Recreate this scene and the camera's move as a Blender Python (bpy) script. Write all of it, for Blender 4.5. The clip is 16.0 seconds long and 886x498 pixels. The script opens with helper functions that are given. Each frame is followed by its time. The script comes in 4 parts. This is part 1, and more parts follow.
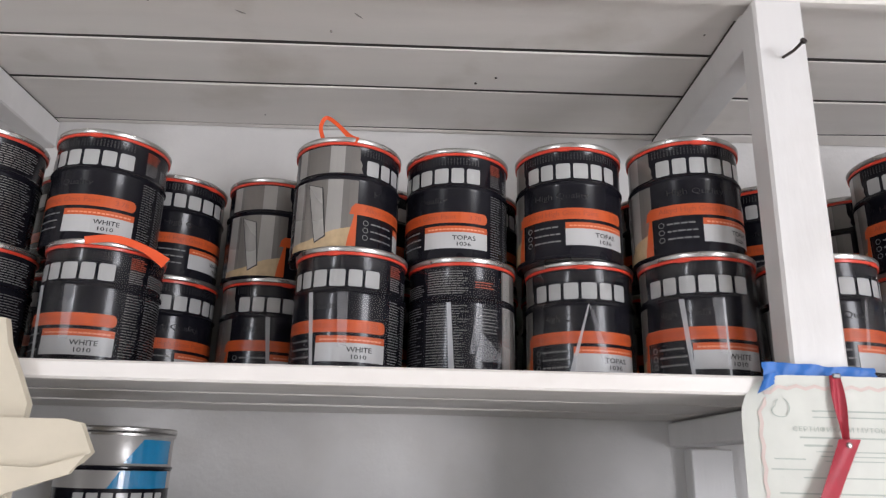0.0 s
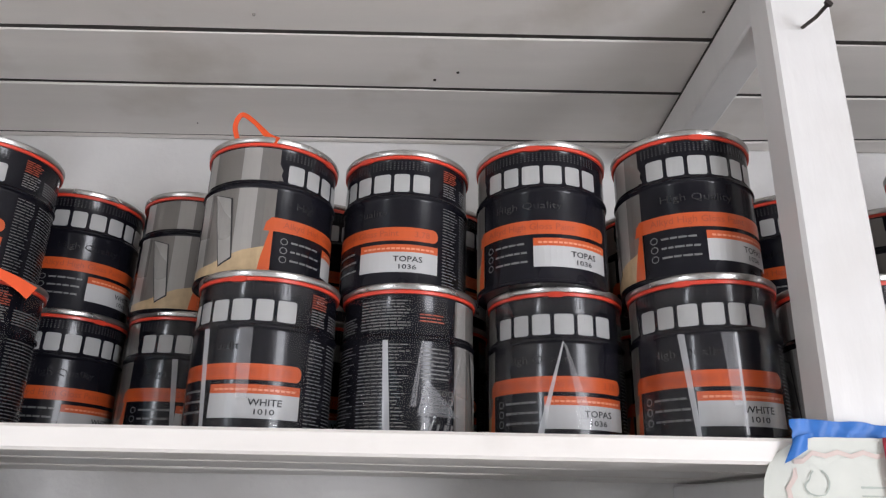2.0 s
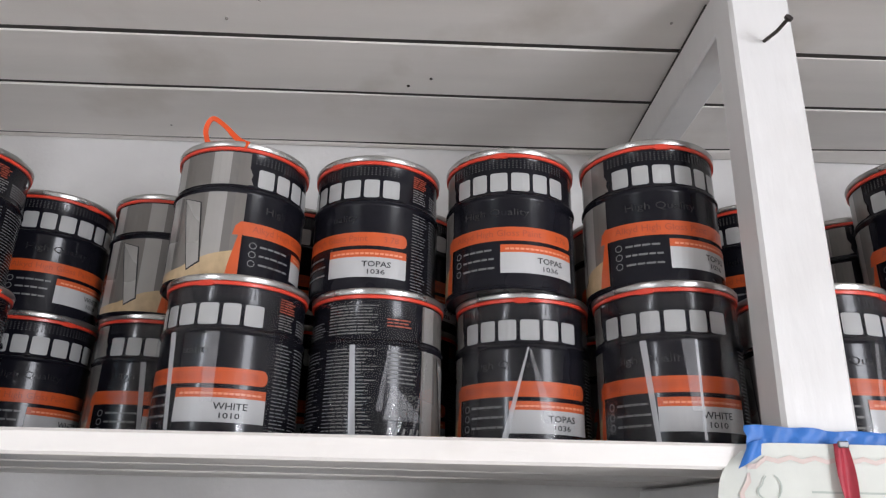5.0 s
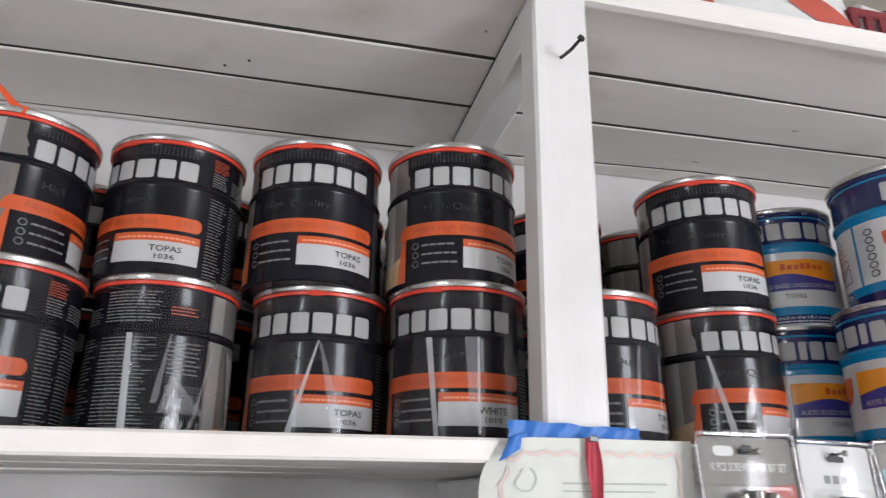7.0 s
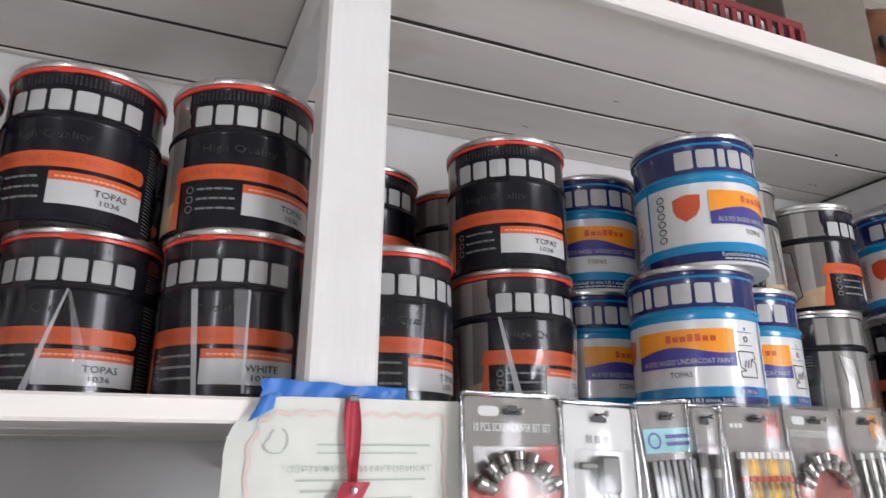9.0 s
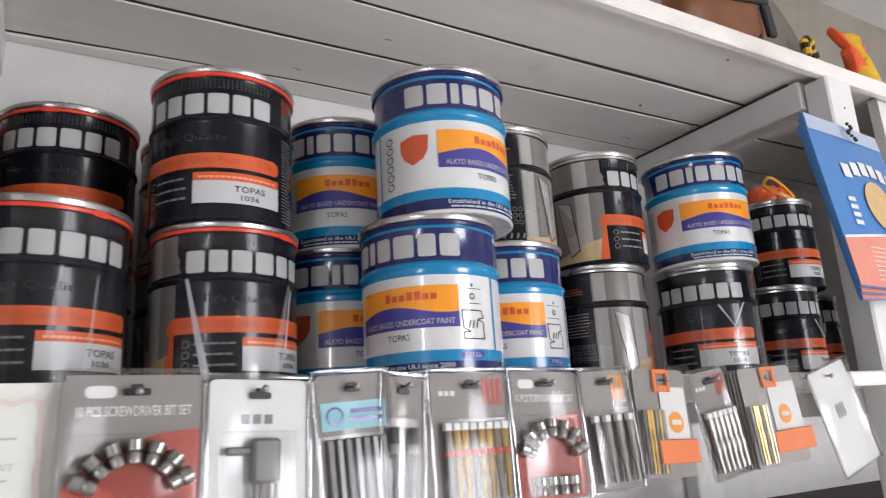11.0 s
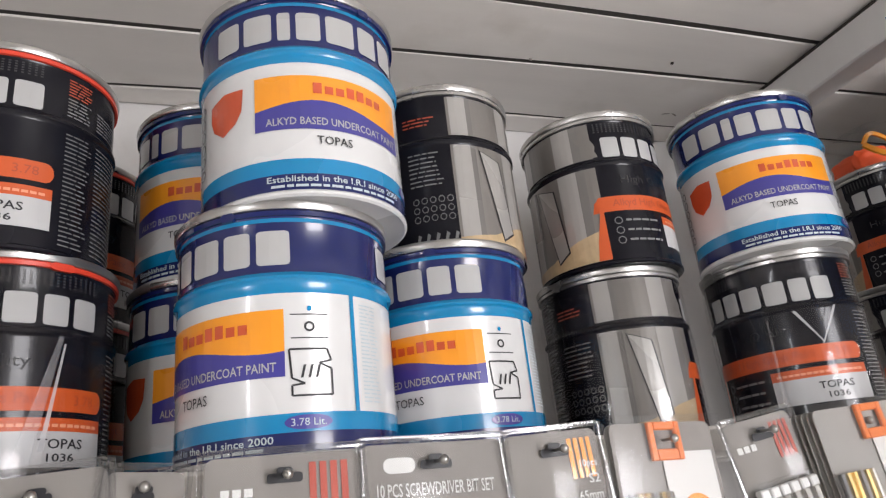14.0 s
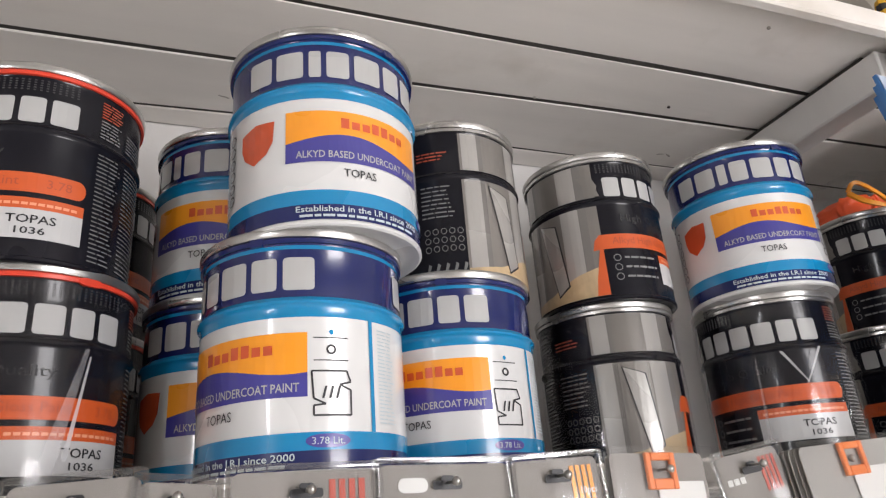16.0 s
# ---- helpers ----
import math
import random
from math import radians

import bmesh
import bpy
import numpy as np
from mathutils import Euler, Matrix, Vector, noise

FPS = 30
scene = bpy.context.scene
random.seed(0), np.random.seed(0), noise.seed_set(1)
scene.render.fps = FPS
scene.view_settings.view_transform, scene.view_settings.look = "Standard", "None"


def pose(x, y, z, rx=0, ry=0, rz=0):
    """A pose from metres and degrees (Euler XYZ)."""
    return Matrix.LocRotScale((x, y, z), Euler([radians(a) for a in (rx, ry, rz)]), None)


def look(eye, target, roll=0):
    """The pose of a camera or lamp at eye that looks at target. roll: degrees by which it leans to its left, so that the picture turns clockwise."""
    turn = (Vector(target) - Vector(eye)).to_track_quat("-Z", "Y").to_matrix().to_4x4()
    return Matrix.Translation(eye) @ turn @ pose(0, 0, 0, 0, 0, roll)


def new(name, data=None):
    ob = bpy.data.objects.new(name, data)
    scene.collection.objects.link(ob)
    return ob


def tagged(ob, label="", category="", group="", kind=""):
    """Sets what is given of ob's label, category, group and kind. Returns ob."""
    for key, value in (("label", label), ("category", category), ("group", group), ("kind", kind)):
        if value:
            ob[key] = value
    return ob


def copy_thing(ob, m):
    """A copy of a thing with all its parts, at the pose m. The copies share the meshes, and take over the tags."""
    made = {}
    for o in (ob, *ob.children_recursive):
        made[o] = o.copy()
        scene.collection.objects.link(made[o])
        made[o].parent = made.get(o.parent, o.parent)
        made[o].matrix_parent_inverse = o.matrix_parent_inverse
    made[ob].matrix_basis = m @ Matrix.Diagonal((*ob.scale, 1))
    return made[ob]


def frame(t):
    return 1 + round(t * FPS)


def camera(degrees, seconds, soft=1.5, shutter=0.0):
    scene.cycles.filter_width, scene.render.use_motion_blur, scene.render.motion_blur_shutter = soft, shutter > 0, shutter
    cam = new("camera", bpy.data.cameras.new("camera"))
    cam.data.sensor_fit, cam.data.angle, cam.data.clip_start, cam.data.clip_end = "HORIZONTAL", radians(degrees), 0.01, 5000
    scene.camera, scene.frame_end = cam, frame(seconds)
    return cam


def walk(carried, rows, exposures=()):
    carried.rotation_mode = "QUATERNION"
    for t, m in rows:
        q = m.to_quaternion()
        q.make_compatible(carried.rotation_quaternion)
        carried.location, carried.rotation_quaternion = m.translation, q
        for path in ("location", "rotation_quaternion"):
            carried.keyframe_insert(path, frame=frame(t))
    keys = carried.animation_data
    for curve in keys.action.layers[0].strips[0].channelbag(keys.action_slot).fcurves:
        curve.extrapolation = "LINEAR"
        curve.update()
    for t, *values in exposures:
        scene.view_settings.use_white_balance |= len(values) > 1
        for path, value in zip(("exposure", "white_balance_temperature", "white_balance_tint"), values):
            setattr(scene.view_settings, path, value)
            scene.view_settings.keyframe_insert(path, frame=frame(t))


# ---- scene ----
cam = camera(64.4, 16.0, 1.25, 0.4)
PATH = [
    (0, (0.034, 0.051, 1.466), (0.063, 1.959, 2.065), 1.4),
    (0.5, (-0.035, 0.112, 1.476), (0.15, 1.998, 2.115), 1.0),
    (1, (-0.008, 0.172, 1.513), (0.265, 2.056, 2.127), -0.4),
    (1.5, (0.07, 0.213, 1.528), (0.228, 2.075, 2.241), 0.6),
    (2, (0.128, 0.26, 1.519), (0.121, 2.136, 2.213), 1.3),
    (2.5, (0.122, 0.259, 1.516), (0.116, 2.124, 2.237), 1.1),
    (3, (0.122, 0.25, 1.515), (0.121, 2.099, 2.278), 1.4),
    (3.2, (0.122, 0.251, 1.51), (0.155, 2.105, 2.259), 1.4),
    (5.3, (0.15, 0.251, 1.521), (0.191, 2.129, 2.21), 1.3),
    (5.5, (0.152, 0.253, 1.52), (0.231, 2.133, 2.197), 1.0),
    (6, (0.176, 0.251, 1.518), (0.362, 2.128, 2.184), 1.0),
    (6.5, (0.2, 0.249, 1.521), (0.51, 2.105, 2.197), 0.8),
    (7, (0.222, 0.244, 1.523), (0.653, 2.071, 2.211), 0.3),
    (7.5, (0.251, 0.24, 1.528), (0.791, 2.042, 2.21), -0.4),
    (8, (0.286, 0.24, 1.531), (0.958, 1.998, 2.207), 0.5),
    (8.5, (0.305, 0.243, 1.524), (1.013, 1.987, 2.202), 0.4),
    (9, (0.342, 0.255, 1.525), (1.103, 2.008, 2.116), -0.4),
    (9.5, (0.371, 0.255, 1.524), (1.234, 1.979, 2.057), -0.9),
    (10, (0.423, 0.252, 1.52), (1.466, 1.886, 2.014), -1.7),
    (10.2, (0.454, 0.247, 1.524), (1.509, 1.875, 2.011), -2.3),
    (12.3, (0.84, 0.358, 1.538), (1.732, 2.038, 2.155), -5.6),
    (12.5, (0.851, 0.386, 1.553), (1.772, 2.042, 2.194), -6.5),
    (13, (0.896, 0.439, 1.552), (1.749, 2.109, 2.247), -5.9),
    (13.5, (0.949, 0.441, 1.553), (1.658, 2.183, 2.234), -5.1),
    (14, (0.973, 0.432, 1.55), (1.631, 2.195, 2.227), -6.5),
    (14.5, (0.976, 0.428, 1.553), (1.674, 2.176, 2.23), -6.6),
    (15, (0.965, 0.428, 1.553), (1.674, 2.169, 2.236), -6.0),
    (15.5, (0.948, 0.421, 1.554), (1.644, 2.154, 2.268), -5.2),
    (16, (0.938, 0.411, 1.548), (1.638, 2.135, 2.282), -4.7),
]
walk(cam, [(t, look(eye, target, roll)) for t, eye, target, roll in PATH],
     [(0.0, 0.10, 6450, 9), (3.0, 0.14, 6330, 8), (8.0, 0.10, 6330, 8), (10.0, -0.02, 6400, 9), (12.5, 0.13, 6570, 9), (16.0, 0.13, 6800, 9)])

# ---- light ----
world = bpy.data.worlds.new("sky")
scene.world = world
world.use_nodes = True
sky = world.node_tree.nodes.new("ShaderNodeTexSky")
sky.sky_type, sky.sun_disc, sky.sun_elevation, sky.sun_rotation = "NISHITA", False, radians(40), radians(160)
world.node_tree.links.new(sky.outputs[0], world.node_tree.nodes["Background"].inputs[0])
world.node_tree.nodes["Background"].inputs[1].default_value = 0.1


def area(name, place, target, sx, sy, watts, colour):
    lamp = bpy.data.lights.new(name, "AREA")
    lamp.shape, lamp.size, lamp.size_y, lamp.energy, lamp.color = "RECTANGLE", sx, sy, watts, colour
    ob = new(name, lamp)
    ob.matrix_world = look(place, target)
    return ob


# Area lamps for assumed, unseen windows behind the camera, tilted down for floor bounce.
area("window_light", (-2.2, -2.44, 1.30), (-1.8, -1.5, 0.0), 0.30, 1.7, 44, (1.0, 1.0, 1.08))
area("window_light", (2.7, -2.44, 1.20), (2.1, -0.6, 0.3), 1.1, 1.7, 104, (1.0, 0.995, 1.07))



# ---- materials ----
def material(name, colour, rough=0.5, metal=0.0, coat=0.0, vary=0.08, scale=30.0, bump=0.0, bump_scale=200.0, alpha=1.0, stretch=(1, 1, 1), random=0.0, stain=0.0, spec=0.5):
    m = bpy.data.materials.new(name)
    m.use_nodes = True
    nt = m.node_tree
    n, l = nt.nodes, nt.links
    b = n["Principled BSDF"]
    b.inputs["Roughness"].default_value, b.inputs["Metallic"].default_value = rough, metal
    b.inputs["Coat Weight"].default_value, b.inputs["Coat Roughness"].default_value = coat, 0.06
    b.inputs["Specular IOR Level"].default_value = spec
    co = n.new("ShaderNodeTexCoord")
    mp = n.new("ShaderNodeMapping")
    mp.inputs["Scale"].default_value = stretch
    l.new(co.outputs["Object"], mp.inputs[0])
    fine = n.new("ShaderNodeTexNoise")
    fine.inputs["Scale"].default_value, fine.inputs["Detail"].default_value = scale, 6
    l.new(mp.outputs[0], fine.inputs["Vector"])
    wide = n.new("ShaderNodeTexNoise")
    wide.inputs["Scale"].default_value, wide.inputs["Detail"].default_value = scale * 0.13, 3
    l.new(mp.outputs[0], wide.inputs["Vector"])
    add = n.new("ShaderNodeMath")
    add.operation = "ADD"
    l.new(fine.outputs[0], add.inputs[0])
    l.new(wide.outputs[0], add.inputs[1])
    rng = n.new("ShaderNodeMapRange")
    rng.inputs[1].default_value, rng.inputs[2].default_value = 0.7, 1.3
    rng.inputs[3].default_value, rng.inputs[4].default_value = 1 - vary, 1 + vary
    l.new(add.outputs[0], rng.inputs[0])
    hsv = n.new("ShaderNodeHueSaturation")
    hsv.inputs["Color"].default_value = (*colour, 1)
    value = rng.outputs[0]
    if random:
        info = n.new("ShaderNodeObjectInfo")
        r2 = n.new("ShaderNodeMapRange")
        r2.inputs[3].default_value, r2.inputs[4].default_value = 1 - random, 1 + random
        l.new(info.outputs["Random"], r2.inputs[0])
        mul = n.new("ShaderNodeMath")
        mul.operation = "MULTIPLY"
        l.new(value, mul.inputs[0])
        l.new(r2.outputs[0], mul.inputs[1])
        value = mul.outputs[0]
    l.new(value, hsv.inputs["Value"])
    colour_out = hsv.outputs[0]
    if stain:
        st = n.new("ShaderNodeTexNoise")
        st.inputs["Scale"].default_value, st.inputs["Detail"].default_value = 5.0, 8
        l.new(co.outputs["Object"], st.inputs["Vector"])
        sr = n.new("ShaderNodeMapRange")
        sr.inputs[1].default_value, sr.inputs[2].default_value, sr.inputs[3].default_value, sr.inputs[4].default_value = 0.56, 0.75, 0, stain
        l.new(st.outputs[0], sr.inputs[0])
        mx = n.new("ShaderNodeMix")
        mx.data_type = "RGBA"
        l.new(sr.outputs[0], mx.inputs[0])
        l.new(colour_out, mx.inputs[6])
        mx.inputs[7].default_value = (colour[0] * 0.55, colour[1] * 0.5, colour[2] * 0.42, 1)
        colour_out = mx.outputs[2]
    l.new(colour_out, b.inputs["Base Color"])
    rr = n.new("ShaderNodeMapRange")
    rr.inputs[1].default_value, rr.inputs[2].default_value = 0.3, 0.7
    rr.inputs[3].default_value, rr.inputs[4].default_value = max(rough - 0.06, 0.02), min(rough + 0.08, 1)
    l.new(wide.outputs[0], rr.inputs[0])
    l.new(rr.outputs[0], b.inputs["Roughness"])
    if bump:
        bn = n.new("ShaderNodeTexNoise")
        bn.inputs["Scale"].default_value, bn.inputs["Detail"].default_value = bump_scale, 5
        l.new(mp.outputs[0], bn.inputs["Vector"])
        bp = n.new("ShaderNodeBump")
        bp.inputs["Strength"].default_value, bp.inputs["Distance"].default_value = bump, 0.002
        l.new(bn.outputs[0], bp.inputs["Height"])
        l.new(bp.outputs[0], b.inputs["Normal"])
        if coat:
            l.new(bp.outputs[0], b.inputs["Coat Normal"])
    if alpha < 1:
        b.inputs["Alpha"].default_value = alpha
    return m


PAINT = material("white_gloss_paint_on_wood", (0.84, 0.80, 0.755), 0.38, vary=0.05, scale=26, bump=0.35, bump_scale=90, stretch=(0.12, 1, 1), random=0.04, stain=0.45)
PAINT_UP = material("white_gloss_paint_on_post", (0.765, 0.75, 0.735), 0.36, vary=0.04, scale=26, bump=0.3, bump_scale=90, stretch=(1, 1, 0.2), stain=0.2)
TANWALL = material("tan_wall_paint", (0.33, 0.30, 0.25), 0.8, vary=0.12, scale=9, bump=0.3, bump_scale=80, stain=0.3)
PLASTER = material("white_plaster", (0.70, 0.685, 0.668), 0.7, vary=0.05, scale=14, bump=0.3, bump_scale=120, stain=0.2)
ROOM = material("room_paint", (0.70, 0.68, 0.65), 0.8, vary=0.06, scale=8, bump=0.2)
FLOOR = material("pale_floor_tile", (0.74, 0.72, 0.69), 0.4, vary=0.1, scale=10)
KNOT = material("grey_knot", (0.34, 0.31, 0.28), 0.7, vary=0.2)
# near-black that puts shade into the gaps of the shelving
GAP_DARK = material("dark_gap_fill", (0.05, 0.045, 0.04), 0.9, vary=0.3)
BLACK = material("black_lacquer", (0.0090, 0.0088, 0.0130), 0.22, coat=0.16, vary=0.15, scale=40, spec=0.2)
SOOT = material("dark_grey_lacquer", (0.02, 0.02, 0.024), 0.25, coat=0.5, vary=0.15, scale=40)
WHITE = material("white_print", (0.44, 0.44, 0.435), 0.3, coat=0.4, vary=0.03)
GREYTXT = material("grey_print", (0.19, 0.19, 0.19), 0.35, coat=0.4, vary=0.1)
ORANGE = material("orange_red_print", (0.60, 0.098, 0.022), 0.34, coat=0.2, vary=0.05)
ORANGE_LT = material("pale_orange_print", (0.82, 0.34, 0.20), 0.3, coat=0.4)
ORANGE_DK = material("dark_orange_print", (0.42, 0.07, 0.03), 0.3, coat=0.4)
RED = material("red_plastic_ring", (0.72, 0.06, 0.03), 0.35, coat=0.2, vary=0.06)
TIN = material("tinplate", (0.53, 0.52, 0.505), 0.3, metal=0.9, vary=0.08, scale=60, bump=0.1)
STEEL = material("silver_lacquer", (0.205, 0.19, 0.175), 0.30, metal=0.25, coat=0.4, vary=0.12, scale=12, stretch=(1, 1, 0.2))
STEEL_LT = material("pale_silver_print", (0.38, 0.365, 0.345), 0.3, metal=0.2, coat=0.2, vary=0.06, scale=20)
STEEL_DK = material("dark_silver_print", (0.16, 0.15, 0.14), 0.3, coat=0.4, vary=0.12, scale=20)
WOODPRINT = material("oak_floor_print", (0.52, 0.38, 0.22), 0.3, coat=0.4, vary=0.2, scale=60, stretch=(3, 1, 1))
SOOT_LT = material("charcoal_print", (0.055, 0.055, 0.058), 0.3, coat=0.4)
INK = material("black_ink", (0.015, 0.015, 0.018), 0.4)
NAVY = material("navy_lacquer", (0.009, 0.016, 0.10), 0.20, coat=0.4, vary=0.1)
CYAN = material("cyan_lacquer", (0.003, 0.22, 0.46), 0.22, coat=0.4, vary=0.05)
VIOLET = material("violet_blue_print", (0.05, 0.045, 0.27), 0.28, coat=0.5, vary=0.04)
AMBER = material("amber_print", (0.90, 0.33, 0.02), 0.28, coat=0.5, vary=0.04)
SHIELD = material("red_shield_print", (0.62, 0.09, 0.03), 0.28, coat=0.5, vary=0.1, scale=60)
LABEL_PAPER = material("white_label_print", (0.52, 0.52, 0.52), 0.3, coat=0.3, vary=0.04)
LABEL_WHITE = material("white_lacquer", (0.66, 0.66, 0.655), 0.24, coat=0.6, vary=0.03)
PALE = material("pale_text_print", (0.48, 0.56, 0.60), 0.4, vary=0.1)
# half-clear whites for highlights painted on the shrink film, bright and faint
FILM_GLINT = material("white_film_glint", (0.72, 0.72, 0.74), 0.2, vary=0.1, scale=60, alpha=0.55)
FILM_GLINT_SOFT = material("faint_film_glint", (0.62, 0.62, 0.64), 0.25, vary=0.2, scale=60, alpha=0.22)
TAG = material("orange_plastic", (0.85, 0.10, 0.02), 0.4, vary=0.08)
CLIP = material("orange_clip_plastic", (0.80, 0.19, 0.03), 0.35, vary=0.1)
BLUE_TAPE = material("blue_tape", (0.03, 0.16, 0.52), 0.45, vary=0.12, scale=40, bump=0.4, bump_scale=50)
PAPER = material("certificate_paper", (0.70, 0.71, 0.65), 0.75, vary=0.04, scale=40, bump=0.2, bump_scale=60)
PINK = material("pink_ornament_print", (0.70, 0.58, 0.53), 0.7, vary=0.08)
GREENGREY = material("grey_green_ink", (0.46, 0.50, 0.45), 0.7)
RIBBON = material("red_ribbon", (0.40, 0.03, 0.05), 0.5, vary=0.15, scale=80, bump=0.3)
NAIL = material("rusty_nail", (0.06, 0.05, 0.045), 0.5, metal=0.7, vary=0.2)
GREYTOOL = material("grey_cast_metal", (0.20, 0.195, 0.19), 0.55, metal=0.3, vary=0.15, scale=60)
CARD = material("grey_card", (0.25, 0.23, 0.212), 0.55, vary=0.06)
CARD_CLEAR = material("smoky_plastic", (0.34, 0.33, 0.31), 0.3, coat=0.4, vary=0.1)
CARD_RED = material("red_card", (0.50, 0.09, 0.06), 0.55, vary=0.08)
CARD_WHITE = material("white_card", (0.72, 0.72, 0.70), 0.5, vary=0.04)
CARD_CYAN = material("cyan_card", (0.30, 0.58, 0.62), 0.5, vary=0.05)
CHROME = material("chrome_steel", (0.36, 0.35, 0.33), 0.30, metal=1.0, vary=0.1, scale=60)
BRASS = material("titanium_gold", (0.72, 0.52, 0.22), 0.25, metal=1.0, vary=0.12, scale=60)
DARKSTEEL = material("dark_steel", (0.14, 0.14, 0.14), 0.35, metal=0.7, vary=0.15)
CREAM = material("cream_paper", (0.70, 0.63, 0.50), 0.75, vary=0.06, scale=18, bump=0.3, bump_scale=40)
MAROON = material("maroon_fabric", (0.20, 0.03, 0.035), 0.8, vary=0.2, scale=60, bump=0.4)
YELLOW = material("yellow_cord", (0.78, 0.45, 0.03), 0.6, vary=0.15)
PACK_BLUE = material("blue_packet", (0.05, 0.20, 0.50), 0.35, coat=0.3, vary=0.06)
PACK_PINK = material("coral_packet", (0.72, 0.26, 0.19), 0.35, coat=0.3, vary=0.06)
PACK_HEAD = material("pale_blue_film", (0.42, 0.50, 0.62), 0.35, vary=0.05)
SOOT_BAG = material("dark_plastic_bag", (0.03, 0.025, 0.04), 0.35, vary=0.2)
CARTON = material("grey_beige_board", (0.18, 0.158, 0.128), 0.7, vary=0.08)
LEATHER = material("brown_leather", (0.17, 0.062, 0.025), 0.55, vary=0.25, scale=20, bump=0.4, bump_scale=60)
PACK_TAN = material("tan_print", (0.62, 0.42, 0.20), 0.4, vary=0.1)


def clear(name, tint, face, edge, rough):
    """Thin clear plastic: see-through, with a gloss that grows towards its edges."""
    m = bpy.data.materials.new(name)
    m.use_nodes = True
    n, l = m.node_tree.nodes, m.node_tree.links
    out = n["Material Output"]
    n.remove(n["Principled BSDF"])
    tr, gl, mix, lw, rg = n.new("ShaderNodeBsdfTransparent"), n.new("ShaderNodeBsdfGlossy"), n.new("ShaderNodeMixShader"), n.new("ShaderNodeLayerWeight"), n.new("ShaderNodeMapRange")
    tr.inputs[0].default_value = (*tint, 1)
    gl.inputs["Roughness"].default_value = rough
    lw.inputs[0].default_value = 0.25
    rg.inputs[3].default_value, rg.inputs[4].default_value = face, edge
    l.new(lw.outputs["Facing"], rg.inputs[0])
    l.new(rg.outputs[0], mix.inputs[0])
    l.new(tr.outputs[0], mix.inputs[1])
    l.new(gl.outputs[0], mix.inputs[2])
    l.new(mix.outputs[0], out.inputs[0])
    return m


BLISTER = clear("clear_blister", (0.97, 0.97, 0.97), 0.014, 0.36, 0.14)
RIM = clear("plastic_rim", (0.90, 0.90, 0.90), 0.11, 0.48, 0.12)
FILM = clear("shrink_film", (0.98, 0.98, 0.98), 0.028, 0.10, 0.05)


# ---- building blocks ----
def part(name, bm, mat, parent=None, label="", smooth=None):
    me = bpy.data.meshes.new(name)
    if isinstance(bm, bpy.types.Mesh):
        me = bm
    else:
        bm.to_mesh(me)
        bm.free()
    if mat is not None and not me.materials:
        me.materials.append(mat)
    if smooth is not None:
        me.shade_smooth() if smooth >= 180 else me.set_sharp_from_angle(angle=radians(smooth))
        if smooth < 180:
            me.shade_smooth()
            me.set_sharp_from_angle(angle=radians(smooth))
    ob = new(name, me)
    ob.parent = parent
    if label:
        ob["label"] = label
    return ob


def thing(name, m, label, category, group="", kind=""):
    ob = new(name)
    ob.empty_display_size = 0.05
    ob.matrix_world = m
    return tagged(ob, label, category, group, kind)


def box(x0, x1, y0, y1, z0, z1, bevel=0.0, bm=None, seg=1):
    own = bm or bmesh.new()
    res = bmesh.ops.create_cube(own, size=1, matrix=Matrix.Translation(((x0 + x1) / 2, (y0 + y1) / 2, (z0 + z1) / 2)) @ Matrix.Diagonal((x1 - x0, y1 - y0, z1 - z0, 1)))
    if bevel:
        vs = set(res["verts"])
        bmesh.ops.bevel(own, geom=[e for e in own.edges if e.verts[0] in vs], offset=bevel, segments=seg, affect="EDGES", profile=0.7)
    return own


def board(name, x0, x1, y0, y1, z0, z1, mat, seed, bevel=0.003, cuts=10, wob=0.0016):
    """A sawn board along its longest side, with slightly uneven edges."""
    bm = box(x0, x1, y0, y1, z0, z1, bevel)
    size = (x1 - x0, y1 - y0, z1 - z0)
    ax = size.index(max(size))
    lo = (x0, y0, z0)[ax]
    for k in range(1, cuts):
        co, no = [0, 0, 0], [0, 0, 0]
        co[ax], no[ax] = lo + size[ax] * k / cuts, 1
        bmesh.ops.bisect_plane(bm, geom=bm.verts[:] + bm.edges[:] + bm.faces[:], plane_co=co, plane_no=no)
    for v in bm.verts:
        q = Vector((v.co.x * 2.2 + seed * 7.3, v.co.y * 2.2, v.co.z * 2.2 + seed))
        d = noise.noise_vector(q) * wob
        d[ax] = 0
        v.co += d
    return part(name, bm, mat, smooth=40)


def lathe(profile, n=56, cap=False):
    bm = bmesh.new()
    rings = []
    for r, z in profile:
        if r == 0:
            rings.append([bm.verts.new((0, 0, z))])
        else:
            rings.append([bm.verts.new((r * math.sin(2 * math.pi * i / n), -r * math.cos(2 * math.pi * i / n), z)) for i in range(n)])
    for a, b in zip(rings, rings[1:]):
        for i in range(n):
            j = (i + 1) % n
            if len(a) == 1 and len(b) == 1:
                continue
            if len(a) == 1:
                bm.faces.new((a[0], b[j], b[i]))
            elif len(b) == 1:
                bm.faces.new((a[i], a[j], b[0]))
            else:
                bm.faces.new((a[i], a[j], b[j], b[i]))
    return bm


CAN_R = 0.084


